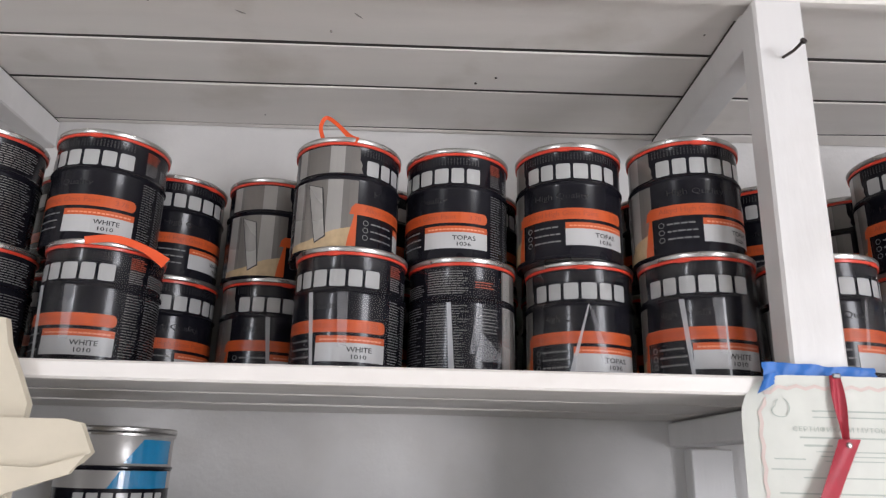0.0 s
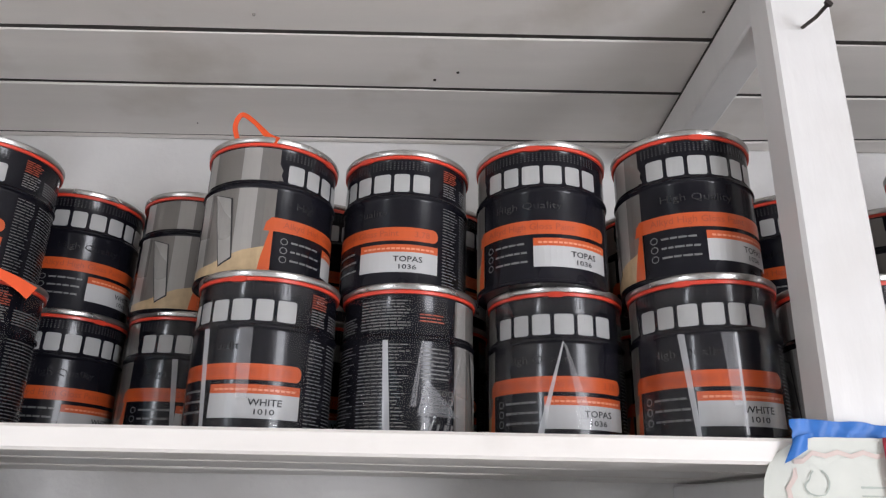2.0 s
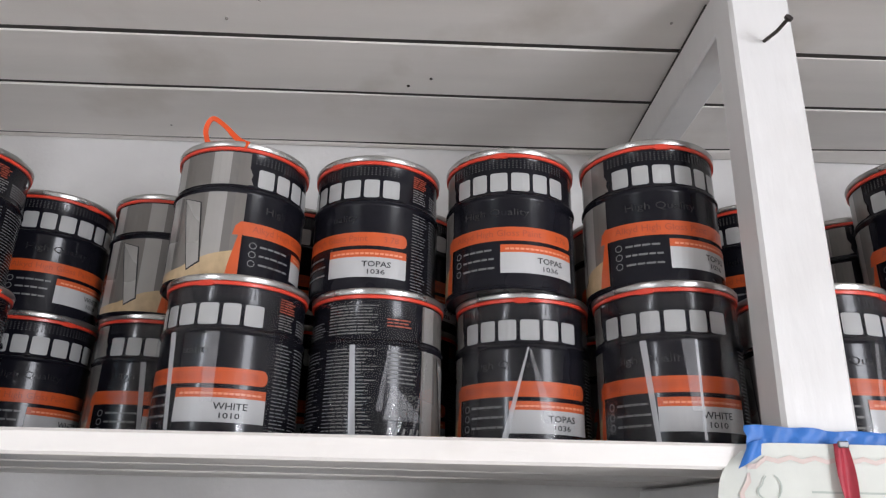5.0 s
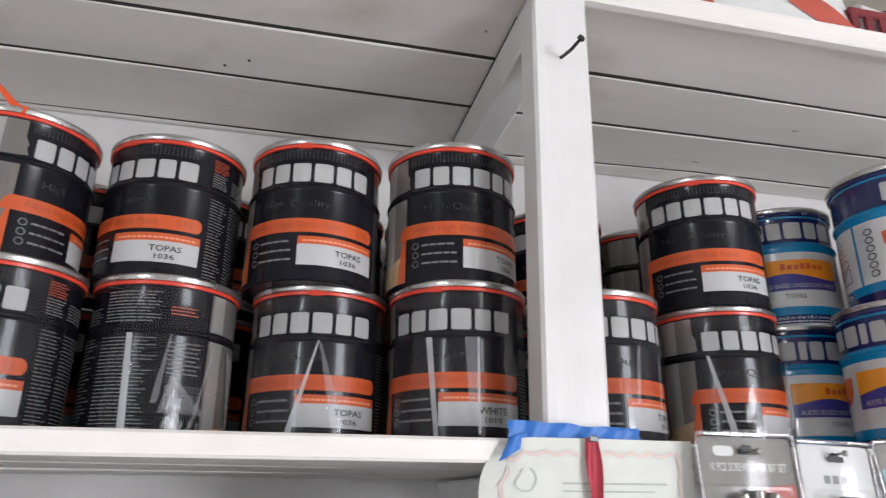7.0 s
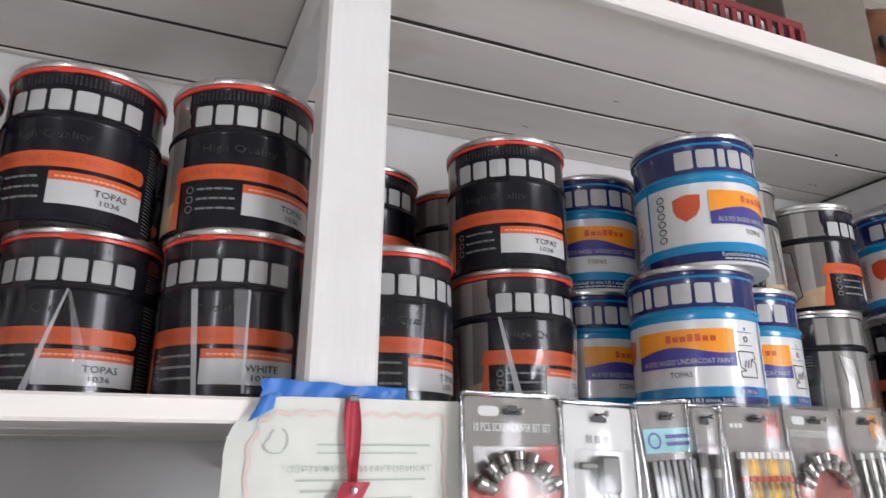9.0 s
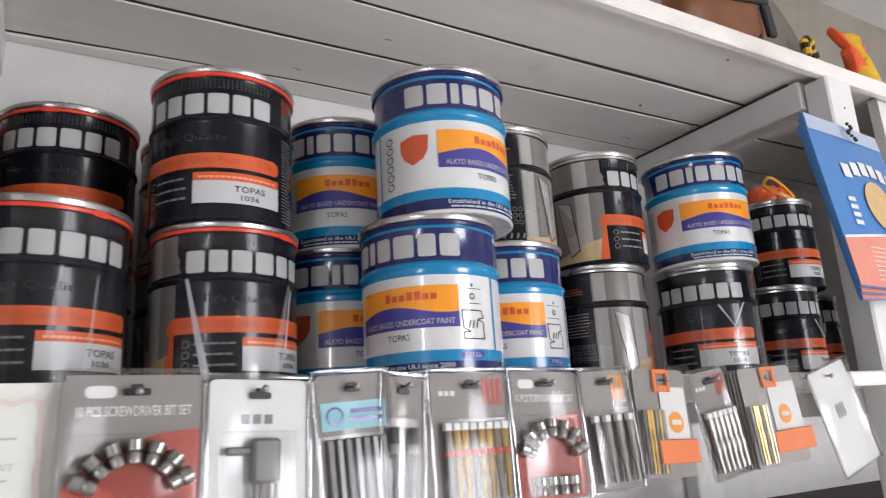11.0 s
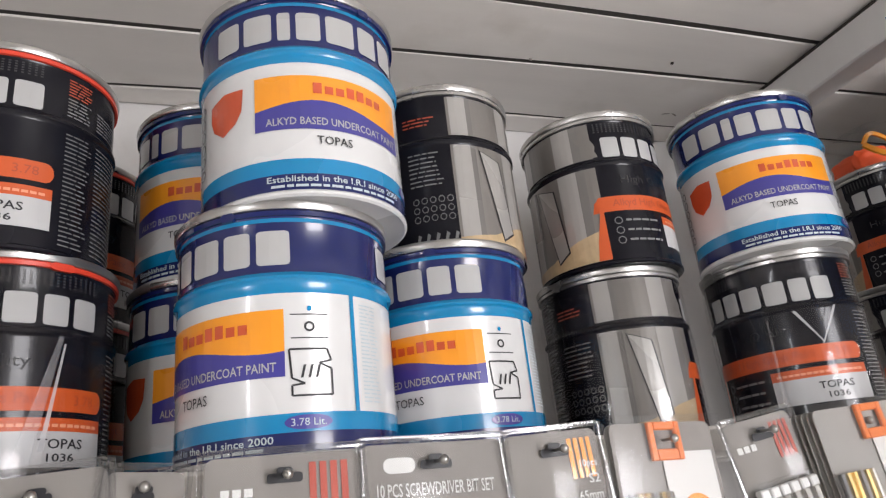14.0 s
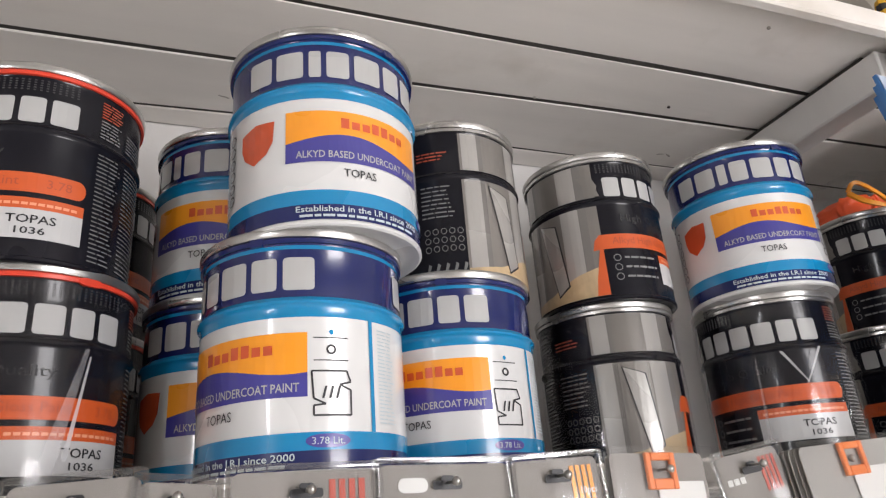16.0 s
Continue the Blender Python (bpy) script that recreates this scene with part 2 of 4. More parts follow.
def bend(bm, r, step=5.0):
    """Bends a flat drawing (x in degrees round the can, y as height) onto a cylinder."""
    xs = [v.co.x for v in bm.verts]
    k = math.floor(min(xs) / step) * step
    while k < max(xs):
        bmesh.ops.bisect_plane(bm, geom=bm.verts[:] + bm.edges[:] + bm.faces[:], plane_co=(k, 0, 0), plane_no=(1, 0, 0))
        k += step
    for v in bm.verts:
        a = radians(v.co.x)
        rr = r + v.co.z
        v.co = (rr * math.sin(a), -rr * math.cos(a), v.co.y)
    return bm


def flat(polys, bm=None):
    own = bm or bmesh.new()
    for p in polys:
        own.faces.new([own.verts.new((x, y, 0)) for x, y in p])
    return own


def rect(a0, a1, z0, z1):
    return [(a0, z0), (a1, z0), (a1, z1), (a0, z1)]


def rounded(a0, a1, z0, z1, ra, rz, corners="abcd", n=5):
    pts = []
    for key, cx, cz, s in (("a", a0 + ra, z0 + rz, 180), ("b", a1 - ra, z0 + rz, 270), ("c", a1 - ra, z1 - rz, 0), ("d", a0 + ra, z1 - rz, 90)):
        if key in corners:
            pts += [(cx + ra * math.cos(radians(s + 90 * i / n)), cz + rz * math.sin(radians(s + 90 * i / n))) for i in range(n + 1)]
        else:
            pts.append((a0 if key in "ad" else a1, z0 if key in "ab" else z1))
    return pts


def frame_poly(bm, a0, a1, z0, z1, ta, tz):
    """A plain block with a slot in it."""
    flat([rect(a0, a0 + ta, z0, z1), rect(a1 - ta, a1, z0, z1), rect(a0 + ta, a1 - ta, z0, z0 + tz), rect(a0 + ta, a1 - ta, z1 - tz, z1)], bm)


def ring(bm, cx, cz, ra, rz, w=0.25, n=14):
    for i in range(n):
        a, b = 2 * math.pi * i / n, 2 * math.pi * (i + 1) / n
        k = 1 - w
        flat([[(cx + ra * math.cos(a) * k, cz + rz * math.sin(a) * k), (cx + ra * math.cos(a), cz + rz * math.sin(a)),
               (cx + ra * math.cos(b), cz + rz * math.sin(b)), (cx + ra * math.cos(b) * k, cz + rz * math.sin(b) * k)]], bm)


def text_bm(body, width, height, x, y, bold=False):
    """Lettering laid flat, fitted to a width and height, lower left at x, y."""
    cu = bpy.data.curves.new("lettering", "FONT")
    cu.body, cu.resolution_u = body, 2
    if bold:
        cu.offset = 0.012
    ob = new("lettering", cu)
    me = bpy.data.meshes.new_from_object(ob.evaluated_get(bpy.context.evaluated_depsgraph_get()))
    bpy.data.objects.remove(ob)
    bpy.data.curves.remove(cu)
    bm = bmesh.new()
    bm.from_mesh(me)
    bpy.data.meshes.remove(me)
    xs, ys = [v.co.x for v in bm.verts], [v.co.y for v in bm.verts]
    for v in bm.verts:
        v.co = (x + (v.co.x - min(xs)) / (max(xs) - min(xs)) * width, y + (v.co.y - min(ys)) / (max(ys) - min(ys)) * height, 0)
    return bm


def rows_of_bars(bm, a0, a1, z0, z1, n, rnd, fill=0.5):
    for i in range(n):
        z = z1 - (z1 - z0) * (i + 0.5) / n
        h = (z1 - z0) / n * fill / 2
        a = a0
        end = a1 - rnd.random() * (a1 - a0) * 0.25
        while a < end - 1:
            b = min(a + rnd.uniform(3, 9), end)
            flat([rect(a, b, z - h, z + h)], bm)
            a = b + 1.0


def thicken(bm, t):
    geo = bmesh.ops.extrude_face_region(bm, geom=bm.faces[:])
    bmesh.ops.translate(bm, vec=(0, t, 0), verts=[v for v in geo["geom"] if isinstance(v, bmesh.types.BMVert)])
    return bm


# ---- paint cans ----
CAN_H = 0.188
CAN_STEP = 0.1845


def can_shell(root, body_mat, ring_mat, neck_mat, zb):
    """The tin: body below the bead at height zb, neck above it, sealing ring and lid."""
    r = CAN_R
    lower = [(r - 0.004, 0.0015), (r - 0.001, 0.0), (r + 0.0012, 0.0012), (r + 0.0012, 0.0035), (r, 0.005), (r, zb - 0.0045), (r + 0.0008, zb - 0.0025), (r + 0.0024, zb - 0.001), (r + 0.0024, zb + 0.001), (r + 0.0008, zb + 0.0025)]
    upper = [(r + 0.0008, zb + 0.0025), (r - 0.0004, zb + 0.004), (r - 0.0008, zb + 0.006), (r - 0.0008, 0.1730), (r, 0.1745)]
    part("body", lathe([(0, 0.0025)] + lower), body_mat, root, smooth=35)
    neck = part("neck", lathe(upper), neck_mat, root, smooth=35)
    seal = part("sealing_ring", lathe([(r, 0.1745), (r + 0.0022, 0.1747), (r + 0.0026, 0.1780), (r + 0.0016, 0.1792), (r, 0.1795)]), ring_mat, root, "moulded plastic sealing ring", smooth=35)
    part("lid", lathe([(r, 0.1795), (r + 0.0022, 0.1798), (r + 0.0032, 0.1815), (r + 0.0034, 0.1855), (r + 0.0020, 0.1875), (r - 0.0005, CAN_H), (r - 0.003, 0.1875), (r - 0.005, 0.181), (r - 0.012, 0.180), (r - 0.016, 0.1825), (0, 0.183)]), TIN, root, "bare tinplate lid with a rolled rim", smooth=35)
    return neck, seal


def lug(root, mat, a, half=7.0):
    bm = flat([rounded(a - half, a + half, 0.1730, 0.1795, half * 0.5, 0.003)])
    bend(bm, CAN_R + 0.0032, 3)
    geo = bmesh.ops.extrude_face_region(bm, geom=bm.faces[:])
    for v in geo["geom"]:
        if isinstance(v, bmesh.types.BMVert):
            v.co.xy *= 0.965
    part("ring_tab", bm, mat, root)


SIX_WIDTHS = (1, 0.95, 1.05, 1.1, 0.95, 1.05)
SEVEN_WIDTHS = (1.05, 1.05, 0.45, 0.85, 1.1, 0.9, 1.05)


def plain_block(a, b, z0, z1):
    """A plain solid block with cut corners."""
    w, h = b - a, z1 - z0
    return flat([rounded(a, b, z0, z1, min(w * 0.16, 2.2), h * 0.09, n=2)])


def brand_row(root, r, a0, a1, z0, z1, widths, gap):
    """A brand word as plain white blocks."""
    unit = (a1 - a0 - gap * (len(widths) - 1)) / sum(widths)
    a = a0
    for w in widths:
        b = a + w * unit
        part("brand_block", bend(plain_block(a, b, z0, z1), r), WHITE, root)
        a = b + gap


def print_part(name, bm, r, mat, root):
    return tagged(part(name, bend(bm, r), mat, root), kind="stuff")


def black_can(colour_name, colour_code, seed, ring_mat, film=()):
    """A black gallon can of gloss paint with an orange strip, a white colour label and a printed room scene."""
    rnd = random.Random(seed)
    root = thing("paint_can", pose(0, 0, 0), "glossy black gallon tin of gloss paint with orange strips", "paint can", "stacked paint cans")
    zb = 0.1215
    neck, seal = can_shell(root, BLACK, ring_mat, BLACK, zb)
    if ring_mat is RED:
        lug(seal, RED, rnd.uniform(-20, 30))
    lo, up = CAN_R + 0.0006, CAN_R - 0.0002
    brand_row(neck, up, -52, 52, 0.1280, 0.1532, SIX_WIDTHS, 3.2)
    strip = part("strip", bend(flat([[(-68, 0.0605), (-62, 0.0610)] + rounded(-62, 61, 0.0610, 0.0790, 5, 0.0085, "bc")[1:-1] + [(-62, 0.0790), (-66, 0.0725)]]), lo), ORANGE, root, "orange printed strip with one rounded end")
    part("strip_text", bend(text_bm("Alkyd High Gloss Paint", 78, 0.0110, -52, 0.0640), lo + 0.0004), ORANGE_DK, strip)
    part("strip_volume", bend(text_bm("3.78", 13, 0.008, 40, 0.0660), lo + 0.0004), ORANGE_DK, strip)
    head = part("label_head", bend(flat([rect(-9, 61, 0.0460, 0.0560)]), lo), ORANGE, root, "orange bar")
    bm = bmesh.new()
    for i in range(15):
        flat([rect(-5 + i * 4.2, -5 + i * 4.2 + 3.3, 0.0490, 0.0515)], bm)
    print_part("label_head_print", bm, lo + 0.0004, ORANGE_LT, head)
    label_ob = part("colour_label", bend(flat([rect(-9, 61, 0.0195, 0.0460)]), lo), LABEL_PAPER, root, "white colour label")
    part("colour_name", bend(text_bm(colour_name, 25, 0.0075, 22, 0.0330, True), lo + 0.0004), INK, label_ob)
    part("colour_code", bend(text_bm(colour_code, 15, 0.0062, 27, 0.0235, True), lo + 0.0004), INK, label_ob)
    bm = bmesh.new()
    for z in (0.0495, 0.0380, 0.0265):
        ring(bm, -50, z, 3.2, 0.0044, 0.22)
        a = -44.0
        while a < -16:
            b = a + rnd.uniform(4, 8)
            flat([rect(a, min(b, -14), z - 0.0012, z + 0.0012)], bm)
            a = b + 1
    print_part("feature_print", bm, lo, GREYTXT, root)
    part("script_print", bend(text_bm("High Quality", 58, 0.0120, -42, 0.0915), lo), SOOT, root, "dark glossy script")
    # printed room scene
    for nm, r, z0, z1 in (("scene_print", lo, 0.006, zb - 0.005), ("scene_print", up, zb + 0.0065, 0.1728)):
        scene_ob = part(nm, bend(flat([rect(-137, -60, z0, z1)]), r), STEEL, root, "silver-grey printed room scene")
        part("scene_column", bend(flat([rect(-92, -76, z0, z1)]), r + 0.0003), STEEL_LT, scene_ob)
        part("scene_column", bend(flat([rect(-135, -122, z0, z1)]), r + 0.0003), STEEL_LT, scene_ob)
        part("scene_shadow", bend(flat([rect(-76, -69, z0, z1)]), r + 0.0003), STEEL_DK, scene_ob)
        part("scene_shadow", bend(flat([rect(-122, -118, z0, z1)]), r + 0.0003), STEEL_DK, scene_ob)
    part("scene_floor", bend(flat([[(-137, 0.006), (-60, 0.006), (-60, 0.042), (-84, 0.034), (-110, 0.020), (-137, 0.016)]]), lo + 0.0005), WOODPRINT, root, "printed oak floor")
    part("scene_door_edge", bend(flat([[(-116, 0.112), (-97, 0.103), (-91, 0.024), (-103, 0.014)]]), lo + 0.0007), INK, root)
    part("scene_door", bend(flat([[(-114.8, 0.1105), (-98.2, 0.1022), (-92.3, 0.0255), (-102.5, 0.0165)]]), lo + 0.0010), STEEL_LT, root, "printed open door")
    part("scene_arrow", bend(flat([[(-70, 0.006), (-60, 0.006), (-60, 0.0790), (-66, 0.0725), (-63, 0.060), (-68, 0.026)]]), lo + 0.0007), ORANGE, root)
    part("torn_edge", bend(flat([[(-61, 0.129), (-56, 0.129), (-58, 0.137), (-57, 0.143), (-61, 0.155), (-74, 0.157), (-70, 0.147), (-66, 0.143)]]), up + 0.0005), STEEL, root)
    # small print at the back
    bm = bmesh.new()
    for a0, a1 in ((66, 84), (88, 134), (138, 184)):
        rows_of_bars(bm, a0, a1, 0.008, zb - 0.007, 26, rnd, 0.28)
    rows_of_bars(bm, 192, 218, 0.072, zb - 0.010, 8, rnd, 0.3)
    for i in range(5):
        for j in range(3):
            ring(bm, 195 + i * 6, 0.058 - j * 0.0095, 2.3, 0.0036, 0.22, 10)
    for i in range(5):
        flat([[(193 + i * 6.5, 0.0150), (195 + i * 6.5, 0.0150), (196.5 + i * 6.5, 0.0215), (194.5 + i * 6.5, 0.0235)]], bm)
    print_part("small_print", bm, lo, GREYTXT, root)
    bm = bmesh.new()
    for a0, a1 in ((66, 84), (88, 134), (138, 184)):
        rows_of_bars(bm, a0, a1, 0.130, 0.150 if a0 < 100 else 0.168, 6 if a0 < 100 else 10, rnd, 0.4)
    print_part("small_print", bm, up, GREYTXT, root)
    bm = bmesh.new()
    rows_of_bars(bm, 66, 84, 0.151, 0.169, 6, rnd, 0.45)
    rows_of_bars(bm, 190, 214, 0.140, 0.152, 3, rnd, 0.4)
    print_part("red_small_print", bm, up, ORANGE_DK, root)
    bm = bmesh.new()
    for i in range(32):
        for j in range(5):
            flat([rect(-56 + i * 3.4, -54.6 + i * 3.4, 0.1600 + j * 0.0025, 0.1612 + j * 0.0025)], bm)
    print_part("dot_pattern", bm, up, SOOT_LT, root)
    if film:
        film_wrap(root, seed, film)
    return root


def film_wrap(root, seed, glints):
    """Loose clear shrink film with vertical pleats round the tin, and pale strips that paint highlights on it."""
    n, m = 120, 12
    bm = bmesh.new()
    rings = []
    for j in range(m + 1):
        z = 0.001 + 0.171 * j / m
        row = []
        for i in range(n):
            a = 2 * math.pi * i / n
            q = Vector((math.sin(a) * 2.4 + seed, math.cos(a) * 2.4, z * 9))
            pleat = max(0.0, 1 - abs(noise.noise(Vector((math.sin(a) * 2.3 + seed, math.cos(a) * 2.3, z * 4.5))) * 15)) * 0.0030
            fold = pleat + abs(noise.noise(Vector((q.x, q.y, z * 2)))) * 0.0007
            r = CAN_R + 0.0032 + fold * (0.3 + 0.7 * math.sin(math.pi * j / m))
            row.append(bm.verts.new((r * math.sin(a), -r * math.cos(a), z)))
        rings.append(row)
    for a, b in zip(rings, rings[1:]):
        for i in range(n):
            k = (i + 1) % n
            bm.faces.new((a[i], a[k], b[k], b[i]))
    # each flat strip paints the highlight of a fold or lamp reflection
    for a0, z1, w0, a1, z0, w1, faint in glints:
        o = part("film_crease", bend(flat([[(a1 - w1, z0), (a1 + w1, z0), (a0 + w0, z1), (a0 - w0, z1)]]), CAN_R + 0.0078), FILM_GLINT_SOFT if faint else FILM_GLINT, root, "pale strip painting the highlight along a crease in the film")
        o.visible_shadow = False
    o = part("film_wrap", bm, FILM, root, "creased clear shrink film", smooth=22)
    o.visible_shadow = False


def blue_can(seed):
    """A blue and white gallon can of undercoat."""
    rnd = random.Random(seed)
    root = thing("paint_can", pose(0, 0, 0), "glossy blue and white gallon tin of alkyd undercoat paint", "paint can", "stacked paint cans")
    zb = 0.1265
    neck, seal = can_shell(root, LABEL_WHITE, NAVY, NAVY, zb)
    lug(seal, NAVY, rnd.uniform(20, 50), 4)
    lo, up = CAN_R + 0.0006, CAN_R - 0.0002
    # bands round the tin
    r = CAN_R + 0.0003
    base = part("base_band", lathe([(r, 0.005), (r, 0.0180)]), NAVY, root, "navy base band", smooth=180)
    part("cyan_band", lathe([(r, 0.0180), (r, 0.0305)]), CYAN, root, "cyan band", smooth=180)
    part("bead_band", lathe([(r, 0.1150), (r, zb - 0.0045), (r + 0.0008, zb - 0.0025), (r + 0.0024, zb - 0.001), (r + 0.0024, zb + 0.001), (r + 0.0008, zb + 0.0028), (r - 0.0006, zb + 0.0045)]), CYAN, root, "cyan band over the bead", smooth=35)
    part("top_band", lathe([(r - 0.0008, 0.1700), (r - 0.0008, 0.1732)]), CYAN, root, smooth=180)
    for c in (0, 176):
        brand_row(neck, up, c - 60, c + 60, 0.1365, 0.1630, SEVEN_WIDTHS, 3.2)
        wave = [(c - 34 + i * 6.0, 0.0765 + 0.0045 * math.sin((i - 2) / 15 * 2 * math.pi)) for i in range(16)]
        amber = part("amber_panel", bend(flat([wave + [(c + 56, 0.1030), (c - 34, 0.1030)]]), lo), AMBER, root, "amber panel")
        violet = part("violet_panel", bend(flat([[(c - 34, 0.0555), (c + 56, 0.0555)] + wave[::-1]]), lo), VIOLET, root, "violet wave panel")
        bm = flat([rect(c - 3 + k * 6.2, c + 1.6 + k * 6.2, 0.0870, 0.0940 + 0.0025 * (k in (0, 3, 4))) for k in range(7)])
        print_part("panel_print", bm, lo + 0.0004, SHIELD, amber)
        part("panel_text", bend(text_bm("ALKYD BASED UNDERCOAT PAINT", 80, 0.0066, c - 28, 0.0590, True), lo + 0.0004), WHITE, violet)
        part("colour_name", bend(text_bm("TOPAS", 19, 0.0072, c - 2, 0.0425), lo + 0.0004), INK, root)
        if c == 0:
            part("shield", bend(flat([[(c - 66, 0.095), (c - 54, 0.100), (c - 41, 0.098), (c - 42, 0.079), (c - 46, 0.069), (c - 55, 0.062), (c - 63, 0.071), (c - 66, 0.081)]]), lo), SHIELD, root, "orange-red printed shield")
        part("base_text", bend(text_bm("Established in the I.R.I since 2000", 78, 0.0052, c - 28, 0.0112, True), lo + 0.0004), PALE, base)
        bm = bmesh.new()
        rows_of_bars(bm, c - 26, c + 50, 0.0065, 0.0095, 1, rnd, 0.7)
        print_part("base_print", bm, lo + 0.0004, PALE, base)
        # standards mark and icons beside the panel
        bm = bmesh.new()
        k0 = c - 7
        flat([rect(k0 + 66, k0 + 84, 0.0985, 0.0993), rect(k0 + 66, k0 + 84, 0.0815, 0.0823)], bm)
        ring(bm, k0 + 75, 0.0900, 2.6, 0.0038, 0.4)
        for p, q in (((65, 0.0740), (83, 0.0740)), ((83, 0.0740), (85, 0.0660)), ((85, 0.0660), (79, 0.0640)), ((79, 0.0640), (85, 0.0600)), ((85, 0.0600), (85, 0.0420)), ((85, 0.0420), (66, 0.0420)), ((66, 0.0420), (66, 0.0490)), ((66, 0.0490), (72, 0.0500)), ((72, 0.0500), (66, 0.0540)), ((66, 0.0540), (65, 0.0740))):
            dx, dz = (q[0] - p[0]) / 687, q[1] - p[1]
            d = math.hypot(dx, dz)
            nx, nz = -dz / d * 0.0007 * 687, dx / d * 0.0007
            flat([[(k0 + p[0] - nx, p[1] - nz), (k0 + q[0] - nx, q[1] - nz), (k0 + q[0] + nx, q[1] + nz), (k0 + p[0] + nx, p[1] + nz)]], bm)
        for k in (70, 73.5, 77):
            flat([[(k0 + k, 0.0540), (k0 + k + 1.2, 0.0540), (k0 + k + 2.8, 0.0630), (k0 + k + 1.6, 0.0630)]], bm)
        print_part("standards_mark", bm, lo, INK, root)
        part("icon_dot", bend(flat([rounded(k0 + 74, k0 + 76.4, 0.1012, 0.1052, 1.2, 0.0020)]), lo), CYAN, root)
        badge = part("volume_badge", bend(flat([rounded(k0 + 62, k0 + 84, 0.0195, 0.0290, 9, 0.0046)]), lo + 0.0002), VIOLET, root)
        part("volume_text", bend(text_bm("3.78 Lit.", 16, 0.0050, k0 + 65, 0.0218), lo + 0.0006), PALE, badge)
        part("divider", bend(flat([rect(c + 90, c + 92.5, 0.0305, 0.1150)]), lo), CYAN, root)
    bm = bmesh.new()
    rows_of_bars(bm, 96, 110, 0.036, 0.110, 26, rnd, 0.35)
    rows_of_bars(bm, 270, 286, 0.036, 0.110, 26, rnd, 0.35)
    print_part("small_print", bm, lo, PALE, root)
    bm = bmesh.new()
    for j in range(6):
        ring(bm, -78, 0.100 - j * 0.0115, 4.2, 0.0050, 0.3, 10)
    print_part("icon_column", bm, lo, INK, root)
    return root


# painted highlights on the film's folds: angle, height and half width at the top, then at the bottom, and 1 for a faint
# one
GLINTS_A = ((7, 0.118, 0.5, -12, 0.008, 2.4, 0), (8, 0.116, 0.8, 22, 0.030, 4.5, 1))
GLINTS_B = ((-15, 0.118, 2.4, -9, 0.006, 1.6, 0), (16, 0.118, 5.0, 18, 0.040, 4.0, 1), (21, 0.118, 0.8, 21, 0.010, 1.0, 0))
GLINTS_C = ((18, 0.116, 1.2, 32, 0.080, 0.5, 0), (46, 0.118, 1.0, 31, 0.078, 0.5, 0), (0, 0.112, 0.6, -2, 0.020, 1.3, 1))
GLINTS_D = ((-48, 0.120, 1.2, -33, 0.010, 2.8, 0), (28, 0.118, 1.2, 12, 0.010, 4.5, 1), (30, 0.112, 0.5, 22, 0.030, 1.2, 0))
GLINTS_E = ((2, 0.118, 1.2, -2, 0.050, 2.0, 1), (24, 0.112, 0.8, 20, 0.020, 1.6, 1))
GLINTS_F = ((164, 0.116, 2.0, 168, 0.006, 2.6, 0), (196, 0.070, 1.0, 206, 0.030, 17.0, 1), (192, 0.118, 0.6, 186, 0.040, 2.4, 1), (224, 0.100, 0.7, 212, 0.012, 1.4, 1))
protos = {"T": black_can("TOPAS", "1036", 3, RED), "W": black_can("WHITE", "1010", 5, RED), "B": blue_can(7),
          "t": black_can("TOPAS", "1036", 11, RED, GLINTS_A), "w": black_can("WHITE", "1010", 12, RED, GLINTS_B[:2]), "S": black_can("TOPAS", "1036", 14, TIN), "s": black_can("TOPAS", "1036", 17, TIN, GLINTS_C),
          "c": black_can("WHITE", "1010", 21, RED, GLINTS_B), "d": black_can("TOPAS", "1036", 22, RED, GLINTS_D), "e": black_can("TOPAS", "1036", 23, RED, GLINTS_E), "f": black_can("TOPAS", "1036", 24, RED, GLINTS_F)}
for key in "Ss":
    protos[key].scale = (0.97, 0.97, 1.0)

SHELF_Z = 1.587
